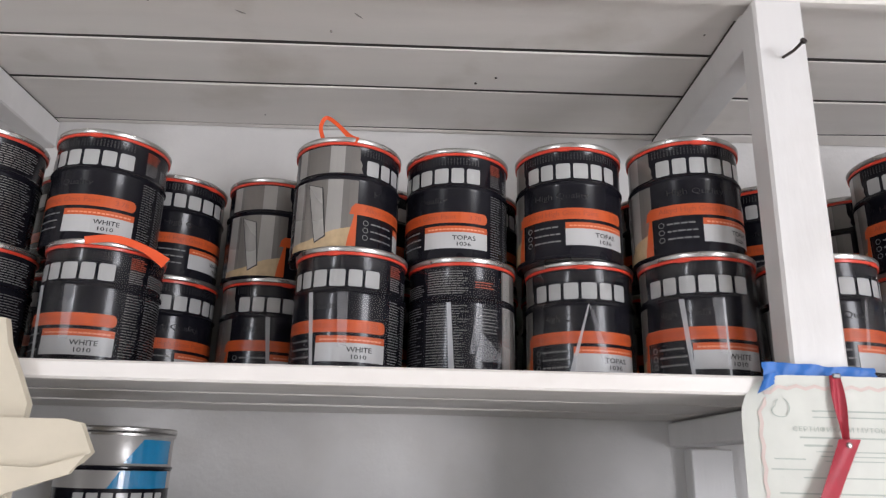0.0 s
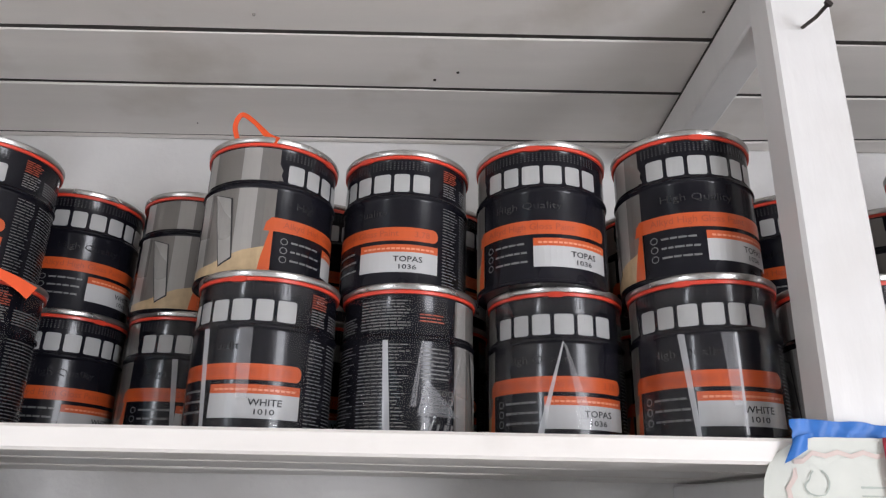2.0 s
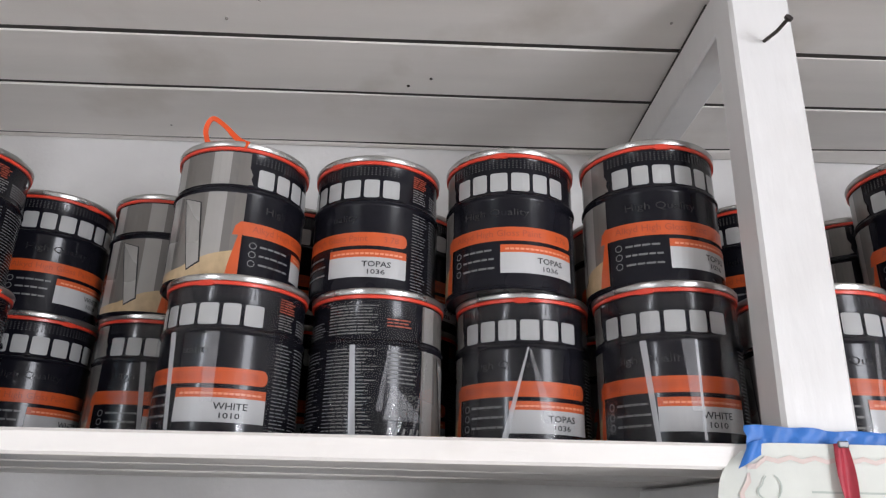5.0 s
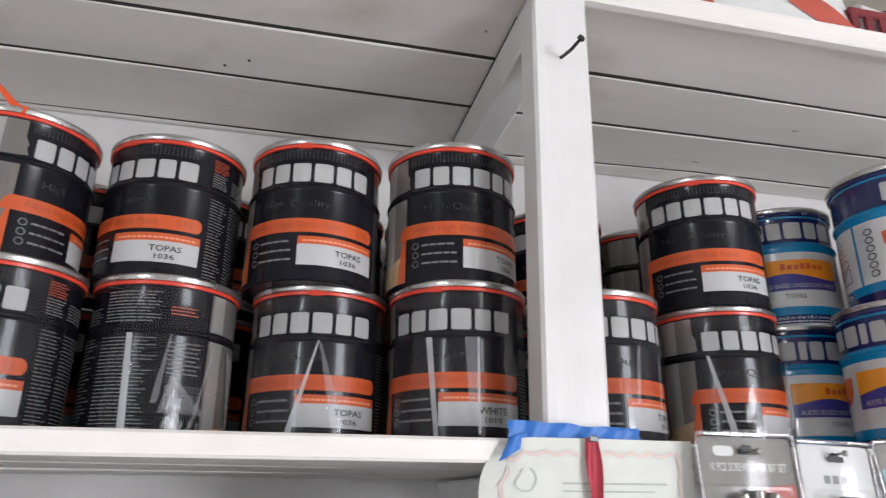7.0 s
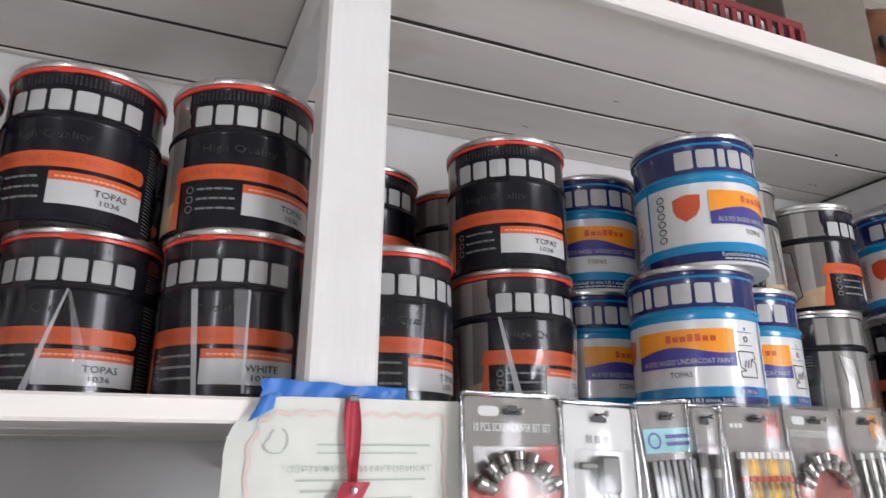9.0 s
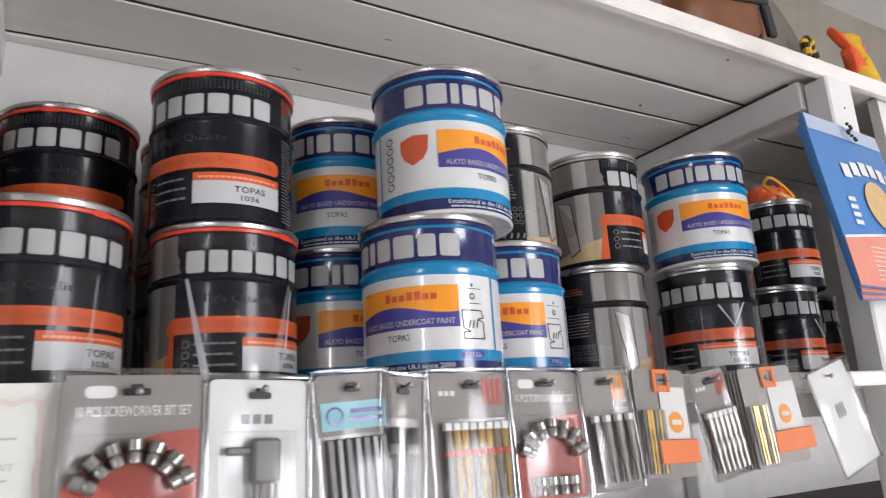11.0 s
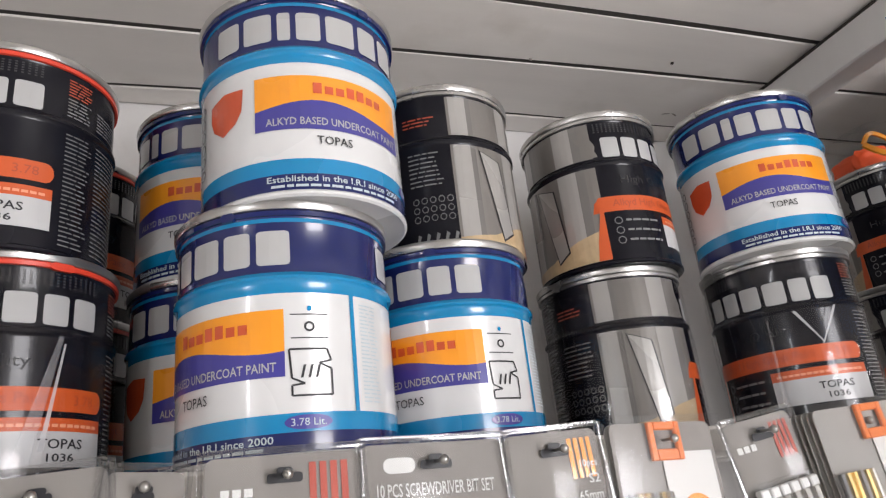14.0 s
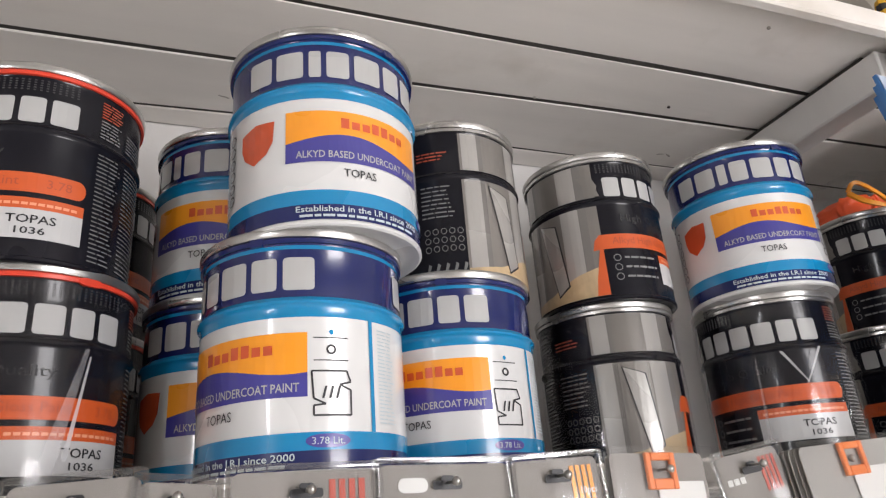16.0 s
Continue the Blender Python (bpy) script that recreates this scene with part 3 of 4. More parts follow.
# kind (small letter: wrapped in film), x, y, layer, turn of the front in degrees
CANS = [
    ("W", -0.700, 1.125, 1, -95), ("T", -0.678, 1.120, 0, -90),
    ("W", -0.498, 1.134, 1, -6), ("w", -0.474, 1.119, 0, -18),
    ("T", -0.625, 1.322, 0, 0), ("T", -0.625, 1.322, 1, 10),
    ("W", -0.449, 1.306, 1, 50), ("W", -0.445, 1.308, 0, 46),
    ("T", -0.265, 1.310, 1, 89), ("w", -0.258, 1.312, 0, 26),
    ("T", -0.110, 1.137, 1, 79), ("w", -0.092, 1.118, 0, -16),
    ("T", 0.072, 1.164, 1, -28), ("f", 0.082, 1.157, 0, -178),
    ("T", 0.255, 1.131, 1, -6), ("t", 0.272, 1.154, 0, -10),
    ("T", 0.434, 1.096, 1, 5), ("c", 0.441, 1.092, 0, -20),
    ("W", -0.075, 1.340, 0, 12), ("W", -0.075, 1.340, 1, 30),
    ("T", 0.110, 1.340, 0, -8), ("T", 0.110, 1.340, 1, 15),
    ("W", 0.290, 1.340, 0, 5), ("W", 0.290, 1.340, 1, -20),
    ("T", 0.466, 1.335, 0, 10), ("T", 0.466, 1.335, 1, 0),
    ("T", 0.645, 1.270, 1, -10), ("T", 0.645, 1.275, 0, -10),
    ("e", 0.622, 1.085, 0, 9),
    ("T", 0.810, 1.100, 1, -26), ("d", 0.818, 1.110, 0, 9),
    ("T", 0.825, 1.305, 1, 30), ("T", 0.825, 1.305, 0, 30),
    ("B", 0.996, 1.170, 1, -34), ("B", 0.993, 1.175, 0, -8),
    ("B", 1.059, 0.986, 1, 1), ("B", 1.042, 1.002, 0, -64),
    ("S", 1.226, 1.099, 1, 127), ("B", 1.206, 1.075, 0, -54),
    ("S", 1.438, 1.120, 1, 30), ("s", 1.440, 1.138, 0, 90),
    ("B", 1.618, 1.050, 1, -36), ("s", 1.634, 1.074, 0, -57),
    ("S", 2.000, 1.166, 1, -34), ("s", 1.970, 1.172, 0, -24),
    ("s", 2.150, 1.240, 0, -20),
]
for i, (kind, x, y, layer, turn) in enumerate(CANS):
    copy_thing(protos[kind], pose(x, y, SHELF_Z + layer * CAN_STEP, 0, 0, turn))
for p in protos.values():
    for o in list(p.children_recursive):
        bpy.data.objects.remove(o)
    bpy.data.objects.remove(p)

# ---- shelving ----
X0, X1, YF, YB = -2.2, 3.4, 0.95, 1.43
TOP_Z = 2.16
tagged(part("wall_north", box(-3.0, 4.5, YB, YB + 0.12, 0, TOP_Z + 0.01), PLASTER), kind="structure")
tagged(part("wall_north_upper", box(-3.0, 4.5, YB, YB + 0.12, TOP_Z + 0.01, 2.9), TANWALL), kind="structure")
tagged(part("floor", box(-3.0, 4.5, -2.5, YB, -0.1, 0), FLOOR), kind="structure")
tagged(part("ceiling", box(-3.0, 4.5, -2.5, YB + 0.12, 2.9, 3.0), ROOM), kind="structure")
tagged(part("wall_west", box(-3.12, -3.0, -2.62, YB + 0.12, 0, 2.9), ROOM), kind="structure")
tagged(part("wall_east", box(4.5, 4.62, -2.62, YB + 0.12, 0, 2.9), ROOM), kind="structure")
bm = bmesh.new()
for x0, x1, z0, z1 in ((-3.0, -2.75, 0, 2.9), (-1.65, 2.10, 0, 2.9), (3.30, 4.5, 0, 2.9), (-2.75, -1.65, 0, 1.0), (-2.75, -1.65, 2.5, 2.9), (2.10, 3.30, 0, 0.2), (2.10, 3.30, 2.3, 2.9)):
    box(x0, x1, -2.62, -2.5, z0, z1, bm=bm)
tagged(part("wall_south", bm, ROOM), kind="structure")


# Unseen panel added over the right bay's front to keep light out of it.
tagged(part("wall_panel_east", box(2.12, X1, 0.955, 0.975, SHELF_Z + 0.001, TOP_Z - 0.004), PLASTER), kind="structure")


def shelf(name, z_top, thick, cuts, label, lip, skew=False):
    root = thing(name, pose(0, 0, 0), label, "shelf")
    boards = []
    for k, (y0, y1) in enumerate(zip(cuts, cuts[1:])):
        o = board("board", X0, X1, y0 + 0.0038, y1 - 0.0038, z_top - thick + (0.0012, 0.0006, 0.0, 0.0)[k], z_top - 0.002, PAINT, k + z_top * 10, 0.0015, 40, 0.0022)
        o.parent = root
        boards.append(o)
    o = board("front_edge", X0, X1, YF - 0.018, YF, z_top - lip, z_top, PAINT, z_top * 3, 0.003, 40)
    o.parent = root
    # recessed dark strips give each open joint its shade and grime
    for y in cuts[1:-1]:
        o = board("joint_grime", X0, X1, y - 0.0042, y + 0.0042, z_top - thick + 0.0022, z_top - 0.003, GAP_DARK, y * 9, 0.0, 40, 0.0012)
        o.parent = root
        boards.append(o)
    for o in boards if skew else ():
        for v in o.data.vertices:
            if 1.2 < v.co.y < 1.42:
                v.co.y -= 0.024 * max(0.0, v.co.x - 0.8) if v.co.y < 1.35 else 0.038 * min(1.0, max(0.0, (v.co.x - 0.4) / 0.6))
    # added dark sheet that stops light from above showing through the joints
    part("lining", box(X0, X1, YF + 0.004, YB - 0.002, z_top - 0.0018, z_top - 0.0004), GAP_DARK, root, "dark sheet added over the boards to keep their joints dark")
    return root


shelf("middle_shelf", SHELF_Z, 0.022, (YF + 0.001, 1.10, 1.27, YB - 0.001), "white-painted board shelf under rows of paint cans", 0.024)
shelf("top_shelf", TOP_Z + 0.022, 0.022, (YF + 0.001, 1.106, 1.245, 1.412, YB + 0.002), "white-painted top shelf of rough boards with open joints", 0.034, True)
shelf("lower_shelf", 1.330, 0.022, (YF + 0.001, 1.10, 1.27, YB - 0.001), "white-painted lower board shelf", 0.024)
for x, w, bx in ((-0.855, 0.078, -0.820), (0.490, 0.074, 0.502), (1.884, 0.082, 1.882)):
    root = thing("shelf_upright", pose(0, 0, 0), "white-painted square timber upright of the shelving", "upright", "shelf uprights")
    o = board("post", x, x + w, YF - 0.021, 0.977, 0.0, TOP_Z - 0.0125, PAINT_UP, x * 9, 0.004, 30, 0.0016)
    for v in o.data.vertices:
        v.co.x += (v.co.z - 1.6) * 0.016
    o.parent = root
    o = board("bearer", bx, bx + 0.048, 0.9785, YB - 0.002, TOP_Z - 0.064, TOP_Z - 0.004, PAINT_UP, x * 5, 0.003, 8)
    o.parent = root
    # dark strip puts the shade of the gap over the bearer into colour
    o = part("packing_strip", box(bx + 0.001, bx + 0.045, 1.002, YB - 0.003, TOP_Z - 0.0055, TOP_Z - 0.0006), GAP_DARK, root, "dark strip standing in for the shaded gap above the bearer")
    o = board("bearer", x + 0.004, x + 0.056, 0.9785, YB - 0.002, SHELF_Z - 0.070, SHELF_Z - 0.026, PAINT_UP, x * 4, 0.003, 8)
    o.parent = root
    o = board("rear_post", x + 0.030, x + 0.110, YB - 0.040, YB - 0.002, 0.0, SHELF_Z - 0.0725, PAINT_UP, x * 3, 0.003, 12)
    o.parent = root

# nail heads and knots that show through the paint of the boards
top = next(o for o in bpy.data.objects if o.name == "top_shelf")
rnd = random.Random(21)
for k in range(11):
    x, y = rnd.uniform(-0.75, 1.85), rnd.choice((1.00, 1.06, 1.14, 1.21, 1.29, 1.37)) + rnd.uniform(-0.02, 0.02)
    r = rnd.uniform(0.0016, 0.0030)
    o = part("nail_head", lathe([(0, 0), (r * 0.8, 0.0001), (r, 0.0006), (r, 0.004)], 10), NAIL if k % 3 == 0 else KNOT, top)
    o.matrix_basis = pose(x, y, TOP_Z - 0.0012)
for k in range(7):
    x, y = rnd.uniform(-0.7, 1.8), rnd.choice((1.02, 1.18, 1.33))
    bm = flat([[(0.010 * math.cos(a) * rnd.uniform(0.6, 1), 0.0025 * math.sin(a) * rnd.uniform(0.5, 1)) for a in [i * 0.628 for i in range(10)]]])
    o = part("chip", bm, KNOT, top, "chipped paint")
    o.matrix_basis = pose(x, y, TOP_Z - 0.0016, 180, 0, rnd.uniform(-30, 60))
for x, z in ((1.935, 2.085), (1.915, 1.30)):
    o = part("nail_head", lathe([(0, -0.0008), (0.0022, -0.0006), (0.0028, 0.0), (0.0028, 0.003)], 10), NAIL, next(o for o in bpy.data.objects if o.name == "shelf_upright.002"))
    o.matrix_basis = pose(x, YF - 0.0215, z, -90)

# bent nail in the upright
bm = bmesh.new()
for p, q, r in (((0.533, 0.931, 2.048), (0.536, 0.905, 2.043), 0.0022), ((0.536, 0.905, 2.043), (0.541, 0.888, 2.047), 0.0022), ((0.541, 0.888, 2.047), (0.5415, 0.886, 2.0475), 0.0048)):
    p, q = Vector(p), Vector(q)
    bmesh.ops.create_cone(bm, cap_ends=True, segments=10, radius1=r, radius2=r, depth=(q - p).length + 0.001, matrix=Matrix.Translation((p + q) / 2) @ (q - p).to_track_quat("Z", "Y").to_matrix().to_4x4())
tagged(part("nail", bm, NAIL), "dark bent nail sticking out of the white upright", "nail")



# ---- things on the upright and the shelf edge ----
def sheet(w, h, nx, nz, shape):
    """A thin sheet in the xz plane with its top at z = 0, bent by shape(u, v) which gives an offset."""
    bm = bmesh.new()
    g = [[bm.verts.new(Vector((w * (i / nx - 0.5), 0, -h * j / nz)) + Vector(shape(i / nx, j / nz))) for i in range(nx + 1)] for j in range(nz + 1)]
    for j in range(nz):
        for i in range(nx):
            bm.faces.new((g[j][i], g[j + 1][i], g[j + 1][i + 1], g[j][i + 1]))
    return bm


def on_sheet(polys, shape, w, h, lift):
    """Printed shapes, in fractions of the sheet, laid on its front."""
    bm = bmesh.new()
    for p in polys:
        vs = []
        for u, v in p:
            q = Vector((w * (u - 0.5), -lift, -h * v)) + Vector(shape(u, v))
            vs.append(bm.verts.new(q))
        bm.faces.new(vs)
    return bm


CERT_W, CERT_H = 0.226, 0.300


def cert_shape(u, v):
    """The sheet curls back at its left side; its upper left corner is round."""
    x, z, r = u * CERT_W, v * CERT_H, 0.052
    dx = dz = 0.0
    if x < r and z < r:
        k = max(abs(x - r), abs(z - r)) / max(math.hypot(x - r, z - r), 1e-6)
        dx, dz = (x - r) * (k - 1), (z - r) * (k - 1)
    return (dx, 0.030 * max(0, 0.22 - u) ** 1.5 * 4 + 0.0015 * math.sin(u * 9), -dz)


def grid_rect(u0, u1, v0, v1, n=6):
    return [[(u0 + (u1 - u0) * i / n, v1), (u0 + (u1 - u0) * (i + 1) / n, v1), (u0 + (u1 - u0) * (i + 1) / n, v0), (u0 + (u1 - u0) * i / n, v0)] for i in range(n)]


cert = thing("certificate", pose(0.534, 0.919, 1.588, 2, 0, 0), "pale certificate with a pink scalloped border, taped to the upright", "certificate")
part("paper", thicken(sheet(CERT_W, CERT_H, 24, 24, cert_shape), 0.0008), PAPER, cert, smooth=60)
scallops = []
for i in range(17):
    u = 0.09 + i * 0.05
    scallops.append([(u, 0.050 + 0.012 * (i % 2)), (u + 0.05, 0.050 + 0.012 * ((i + 1) % 2)), (u + 0.05, 0.036 + 0.012 * ((i + 1) % 2)), (u, 0.036 + 0.012 * (i % 2))])
part("border_top", on_sheet(scallops, cert_shape, CERT_W, CERT_H, 0.0012), PINK, cert, "pink scalloped border")
for u0 in (0.075, 0.915):
    side = []
    for i in range(20):
        v = 0.06 + i * 0.045
        d = 0.012
        side.append([(u0 + d * (i % 2), v), (u0 + d * ((i + 1) % 2), v + 0.045), (u0 + 0.018 + d * ((i + 1) % 2), v + 0.045), (u0 + 0.018 + d * (i % 2), v)])
    part("border_side", on_sheet(side, cert_shape, CERT_W, CERT_H, 0.0012), PINK, cert, "pink scalloped border")
bm = bmesh.new()
for k in range(18):
    a, b = 2 * math.pi * k / 18, 2 * math.pi * (k + 1) / 18
    if k in (3, 4):
        continue
    vs = []
    for rr, aa in ((0.011, a), (0.0124, a), (0.0124, b), (0.011, b)):
        u, v = 0.19 + rr * math.cos(aa) / CERT_W, 0.13 - rr * math.sin(aa) / CERT_H
        vs.append(bm.verts.new(Vector((CERT_W * (u - 0.5), -0.0012, -CERT_H * v)) + Vector(cert_shape(u, v))))
    bm.faces.new(vs)
part("emblem", bm, GREENGREY, cert, "grey ring emblem")
rnd = random.Random(4)
for v, u0, u1, h in ((0.14, 0.36, 0.86, 0.006), (0.165, 0.36, 0.8, 0.005), (0.245, 0.28, 0.84, 0.006), (0.275, 0.30, 0.45, 0.008), (0.30, 0.36, 0.78, 0.004), (0.318, 0.38, 0.76, 0.004), (0.336, 0.40, 0.72, 0.004), (0.33, 0.14, 0.3, 0.005), (0.37, 0.12, 0.33, 0.005), (0.40, 0.28, 0.86, 0.005), (0.46, 0.15, 0.8, 0.006), (0.50, 0.2, 0.85, 0.006)):
    part("text_bar", on_sheet(grid_rect(u0, u1, v, v + h, 5), cert_shape, CERT_W, CERT_H, 0.0012), GREENGREY, cert)

for body, u0, u1, v, h in (("СЕРТИФИКАТИ МУТОБИКАТ", 0.24, 0.86, 0.225, 0.0062),):
    bm = text_bm(body, CERT_W * (u1 - u0), h, CERT_W * (u0 - 0.5), -CERT_H * v)
    for q in bm.verts:
        q.co = (q.co.x, -0.0034, q.co.y)
    part("title", bm, GREENGREY, cert, "grey printed title")

tape = thing("tape_strip", pose(0.520, 0.9235, 1.602, 0, 1.5, 0), "crumpled strip of blue tape across the upright", "tape")


def tape_shape(u, v):
    return (0.004 * noise.noise(Vector((u * 3, v * 5, 2))), -0.003 * abs(noise.noise(Vector((u * 7, v * 3, 0)))) - 0.0012 * math.sin(u * 31 + v * 4), 0.004 * noise.noise(Vector((u * 4, 0, 5))) - 0.012 * max(0, 0.25 - u) * 3 * v)


part("strip", thicken(sheet(0.142, 0.022, 36, 6, tape_shape), 0.0008), BLUE_TAPE, tape, smooth=60)
part("torn_end", thicken(sheet(0.022, 0.024, 10, 8, lambda u, v: (-0.058 - 0.012 * v * (1 - u), -0.0030 - 0.002 * math.sin(u * 6), -0.010 - 0.006 * (1 - u) + 0.014 * v * u)), 0.0008), BLUE_TAPE, tape, smooth=60)

ribbon = thing("ribbon", pose(0.533, 0.9165, 1.588, 0, 0, 0), "folded dark red ribbon hanging over the certificate", "ribbon")
part("loop", thicken(sheet(0.013, 0.082, 6, 14, lambda u, v: (0.002 * v + 0.004 * (u - 0.5) * math.sin(v * 5), -0.003 - 0.003 * math.sin(u * math.pi * 2 + v * 2), 0)), 0.0006), RIBBON, ribbon, smooth=60)
part("tail", thicken(sheet(0.026, 0.150, 6, 16, lambda u, v: (0.006 - 0.075 * v, -0.006 - 0.004 * math.sin(u * 3 + v * 3), -0.076)), 0.0006), RIBBON, ribbon, smooth=60)
part("pin", lathe([(0, 0.0), (0.0038, 0.0006), (0.0034, 0.003), (0, 0.0042)], 16), CHROME, ribbon, "round silver pin", smooth=40).matrix_basis = pose(0.002, -0.008, -0.083, 90)
part("staple", box(-0.005, 0.005, -0.009, -0.006, -0.004, 0.002, 0.001), DARKSTEEL, ribbon)


# ---- blister packs along the shelf edge ----
def card(w, h, mat, root, name="card", y=0.0, label=""):
    bm = flat([rounded(-w / 2, w / 2, -h, 0, 0.006, 0.006)])
    for v in bm.verts:
        v.co = (v.co.x, y, v.co.y)
    bmesh.ops.recalc_face_normals(bm, faces=bm.faces[:])
    return part(name, thicken(bm, 0.0009), mat, root, label)


def plate(name, x0, x1, z0, z1, y, mat, root, r=0.0, label=""):
    bm = flat([rounded(x0, x1, z0, z1, r, r) if r else rect(x0, x1, z0, z1)])
    for v in bm.verts:
        v.co = (v.co.x, y, v.co.y)
    return part(name, thicken(bm, 0.0004), mat, root, label)


def blister(x0, x1, z0, z1, depth, root, top=0.0045):
    """A clear formed bubble with rounded shoulders."""
    bm = box(x0, x1, -depth, -0.0006, z0, z1, 0.0035, seg=2)
    o = part("blister", bm, BLISTER, root, "clear formed plastic", smooth=50)
    o.visible_shadow = False


def edge_film(w, h, root):
    bm = box(-w / 2 - 0.002, w / 2 + 0.002, -0.0022, -0.0012, -h - 0.001, 0.003, 0.0004)
    o = part("cover", bm, BLISTER, root, "clear plastic cover sheet", smooth=50)
    o.visible_shadow = False
    x1, z0 = w / 2 + 0.002, -h - 0.001
    for a, b, c, d in ((-x1 - 0.0022, -x1 + 0.0012, z0, 0.004), (x1 - 0.0012, x1 + 0.0022, z0, 0.004), (-x1 + 0.0012, x1 - 0.0012, 0.001, 0.0050), (-x1 + 0.0012, x1 - 0.0012, z0 - 0.001, z0 + 0.002)):
        part("sealed_rim", box(a, b, -0.0042, -0.0006, c, d, 0.0010, seg=2), RIM, root, "bright folded plastic rim", smooth=60)


def rod(name, x, y, z0, z1, r, mat, root, tilt=0.0, seg=10, label=""):
    bm = bmesh.new()
    bmesh.ops.create_cone(bm, cap_ends=True, segments=seg, radius1=r, radius2=r, depth=z1 - z0)
    o = part(name, bm, mat, root, label, smooth=35)
    o.matrix_basis = pose(x, y, (z0 + z1) / 2, 0, tilt, 0)
    return o


def bit(x, y, z0, z1, r, mat, root, name="bit"):
    L = z1 - z0
    prof = [(0, 0), (r * 0.55, 0), (r * 0.75, L * 0.08), (r * 0.6, L * 0.25), (r, L * 0.42), (r, L * 0.55), (r * 0.7, L * 0.62), (r, L * 0.7), (r, L), (0, L)]
    o = part(name, lathe(prof, 8), mat, root, smooth=30)
    o.matrix_basis = pose(x, y, z0)
    return o


def socket(x, y, z, tilt, root):
    o = part("socket", lathe([(0, 0), (0.0046, 0), (0.0052, 0.001), (0.0052, 0.006), (0.0044, 0.0075), (0.0058, 0.009), (0.0058, 0.0155), (0.0048, 0.016), (0.0044, 0.013), (0, 0.013)], 14), CHROME, root, smooth=30)
    o.matrix_basis = pose(x, y, z, 0, tilt, 0) @ Matrix.Scale(1.2, 4)
    return o


def slot(root, w=0.022, z=-0.014, y=-0.0030):
    plate("hang_slot", -w / 2, w / 2, z - 0.0035, z + 0.0025, y, INK, root, 0.002)
    plate("hang_notch", -0.005, 0.005, z + 0.002, z + 0.006, y, INK, root, 0.002)


def pack(name, x, top, w, h, y, tilt, label, turn=0.0):
    return thing(name, pose(x, y, top, -3, tilt, turn), label, "blister pack", "hanging blister packs")


def socket_pack(x, w, top, tilt, words):
    root = pack("socket_pack", x, top, w, 0.138, 0.904, tilt, "grey and red card of chrome sockets under clear plastic")
    card(w, 0.138, CARD, root)
    bm = bmesh.new()
    pts = [(-w / 2 + 0.003, -0.136), (w / 2 - 0.003, -0.136)] + [(w / 2 - 0.003 - (w - 0.006) * k / 10, -0.046 - 0.040 * (k / 10) ** 2.2) for k in range(11)]
    flat([pts], bm)
    for v in bm.verts:
        v.co = (v.co.x, -0.0006, v.co.y)
    part("red_field", bm, CARD_RED, root, "red printed field")
    plate("logo_oval", -w * 0.36, -w * 0.14, -0.019, -0.009, -0.0008, CARD_WHITE, root, 0.0049)
    if words:
        bm = text_bm("10 PCS SCREWDRIVER BIT SET", w * 0.82, 0.0085, -w * 0.41, -0.034, True)
        for v in bm.verts:
            v.co = (v.co.x, -0.0009, v.co.y)
        part("title", bm, CARD_WHITE, root)
    else:
        plate("title_bar", -w * 0.3, w * 0.42, -0.033, -0.026, -0.0008, CARD_WHITE, root)
        for k in range(3):
            plate("text_bar", -w * 0.3, w * (0.02 + 0.05 * k), -0.039 - k * 0.0045, -0.037 - k * 0.0045, -0.0008, GREYTXT, root)
    for k in range(7):
        a = radians(-66 + 22 * k)
        socket(0.030 * math.sin(a), -0.0085, -0.098 + 0.030 * math.cos(a) - 0.004, math.degrees(a), root)
    for k in range(4):
        socket(-0.0225 + 0.015 * k, -0.0085, -0.133, 0, root)
    blister(-w * 0.44, w * 0.44, -0.134, -0.048, 0.0135, root)
    edge_film(w, 0.138, root)
    slot(root)


def tool_pack(x, w, top):
    root = pack("tool_pack", x, top, w, 0.142, 0.902, 2, "white card with a grey tool under clear plastic")
    card(w, 0.142, CARD_WHITE, root)
    for k in range(3):
        plate("logo_bar", -w * 0.18 + k * 0.0105, -w * 0.18 + k * 0.0105 + 0.007, -0.039, -0.031, -0.0008, GREYTXT, root)
    part("tool_body", box(-0.008, 0.017, -0.014, -0.002, -0.090, -0.052, 0.003), GREYTOOL, root, smooth=40)
    part("tool_arm", box(-0.030, -0.008, -0.010, -0.003, -0.066, -0.059, 0.002), GREYTOOL, root, smooth=40)
    for k in range(4):
        rod("pin", -0.004 + k * 0.006, -0.009, -0.104, -0.088, 0.0018, CHROME, root)
    part("tool_foot", box(-0.013, 0.018, -0.013, -0.002, -0.133, -0.104, 0.003), GREYTOOL, root, smooth=40)
    blister(-0.034, 0.030, -0.137, -0.046, 0.017, root)
    edge_film(w, 0.142, root)
    slot(root, 0.020)


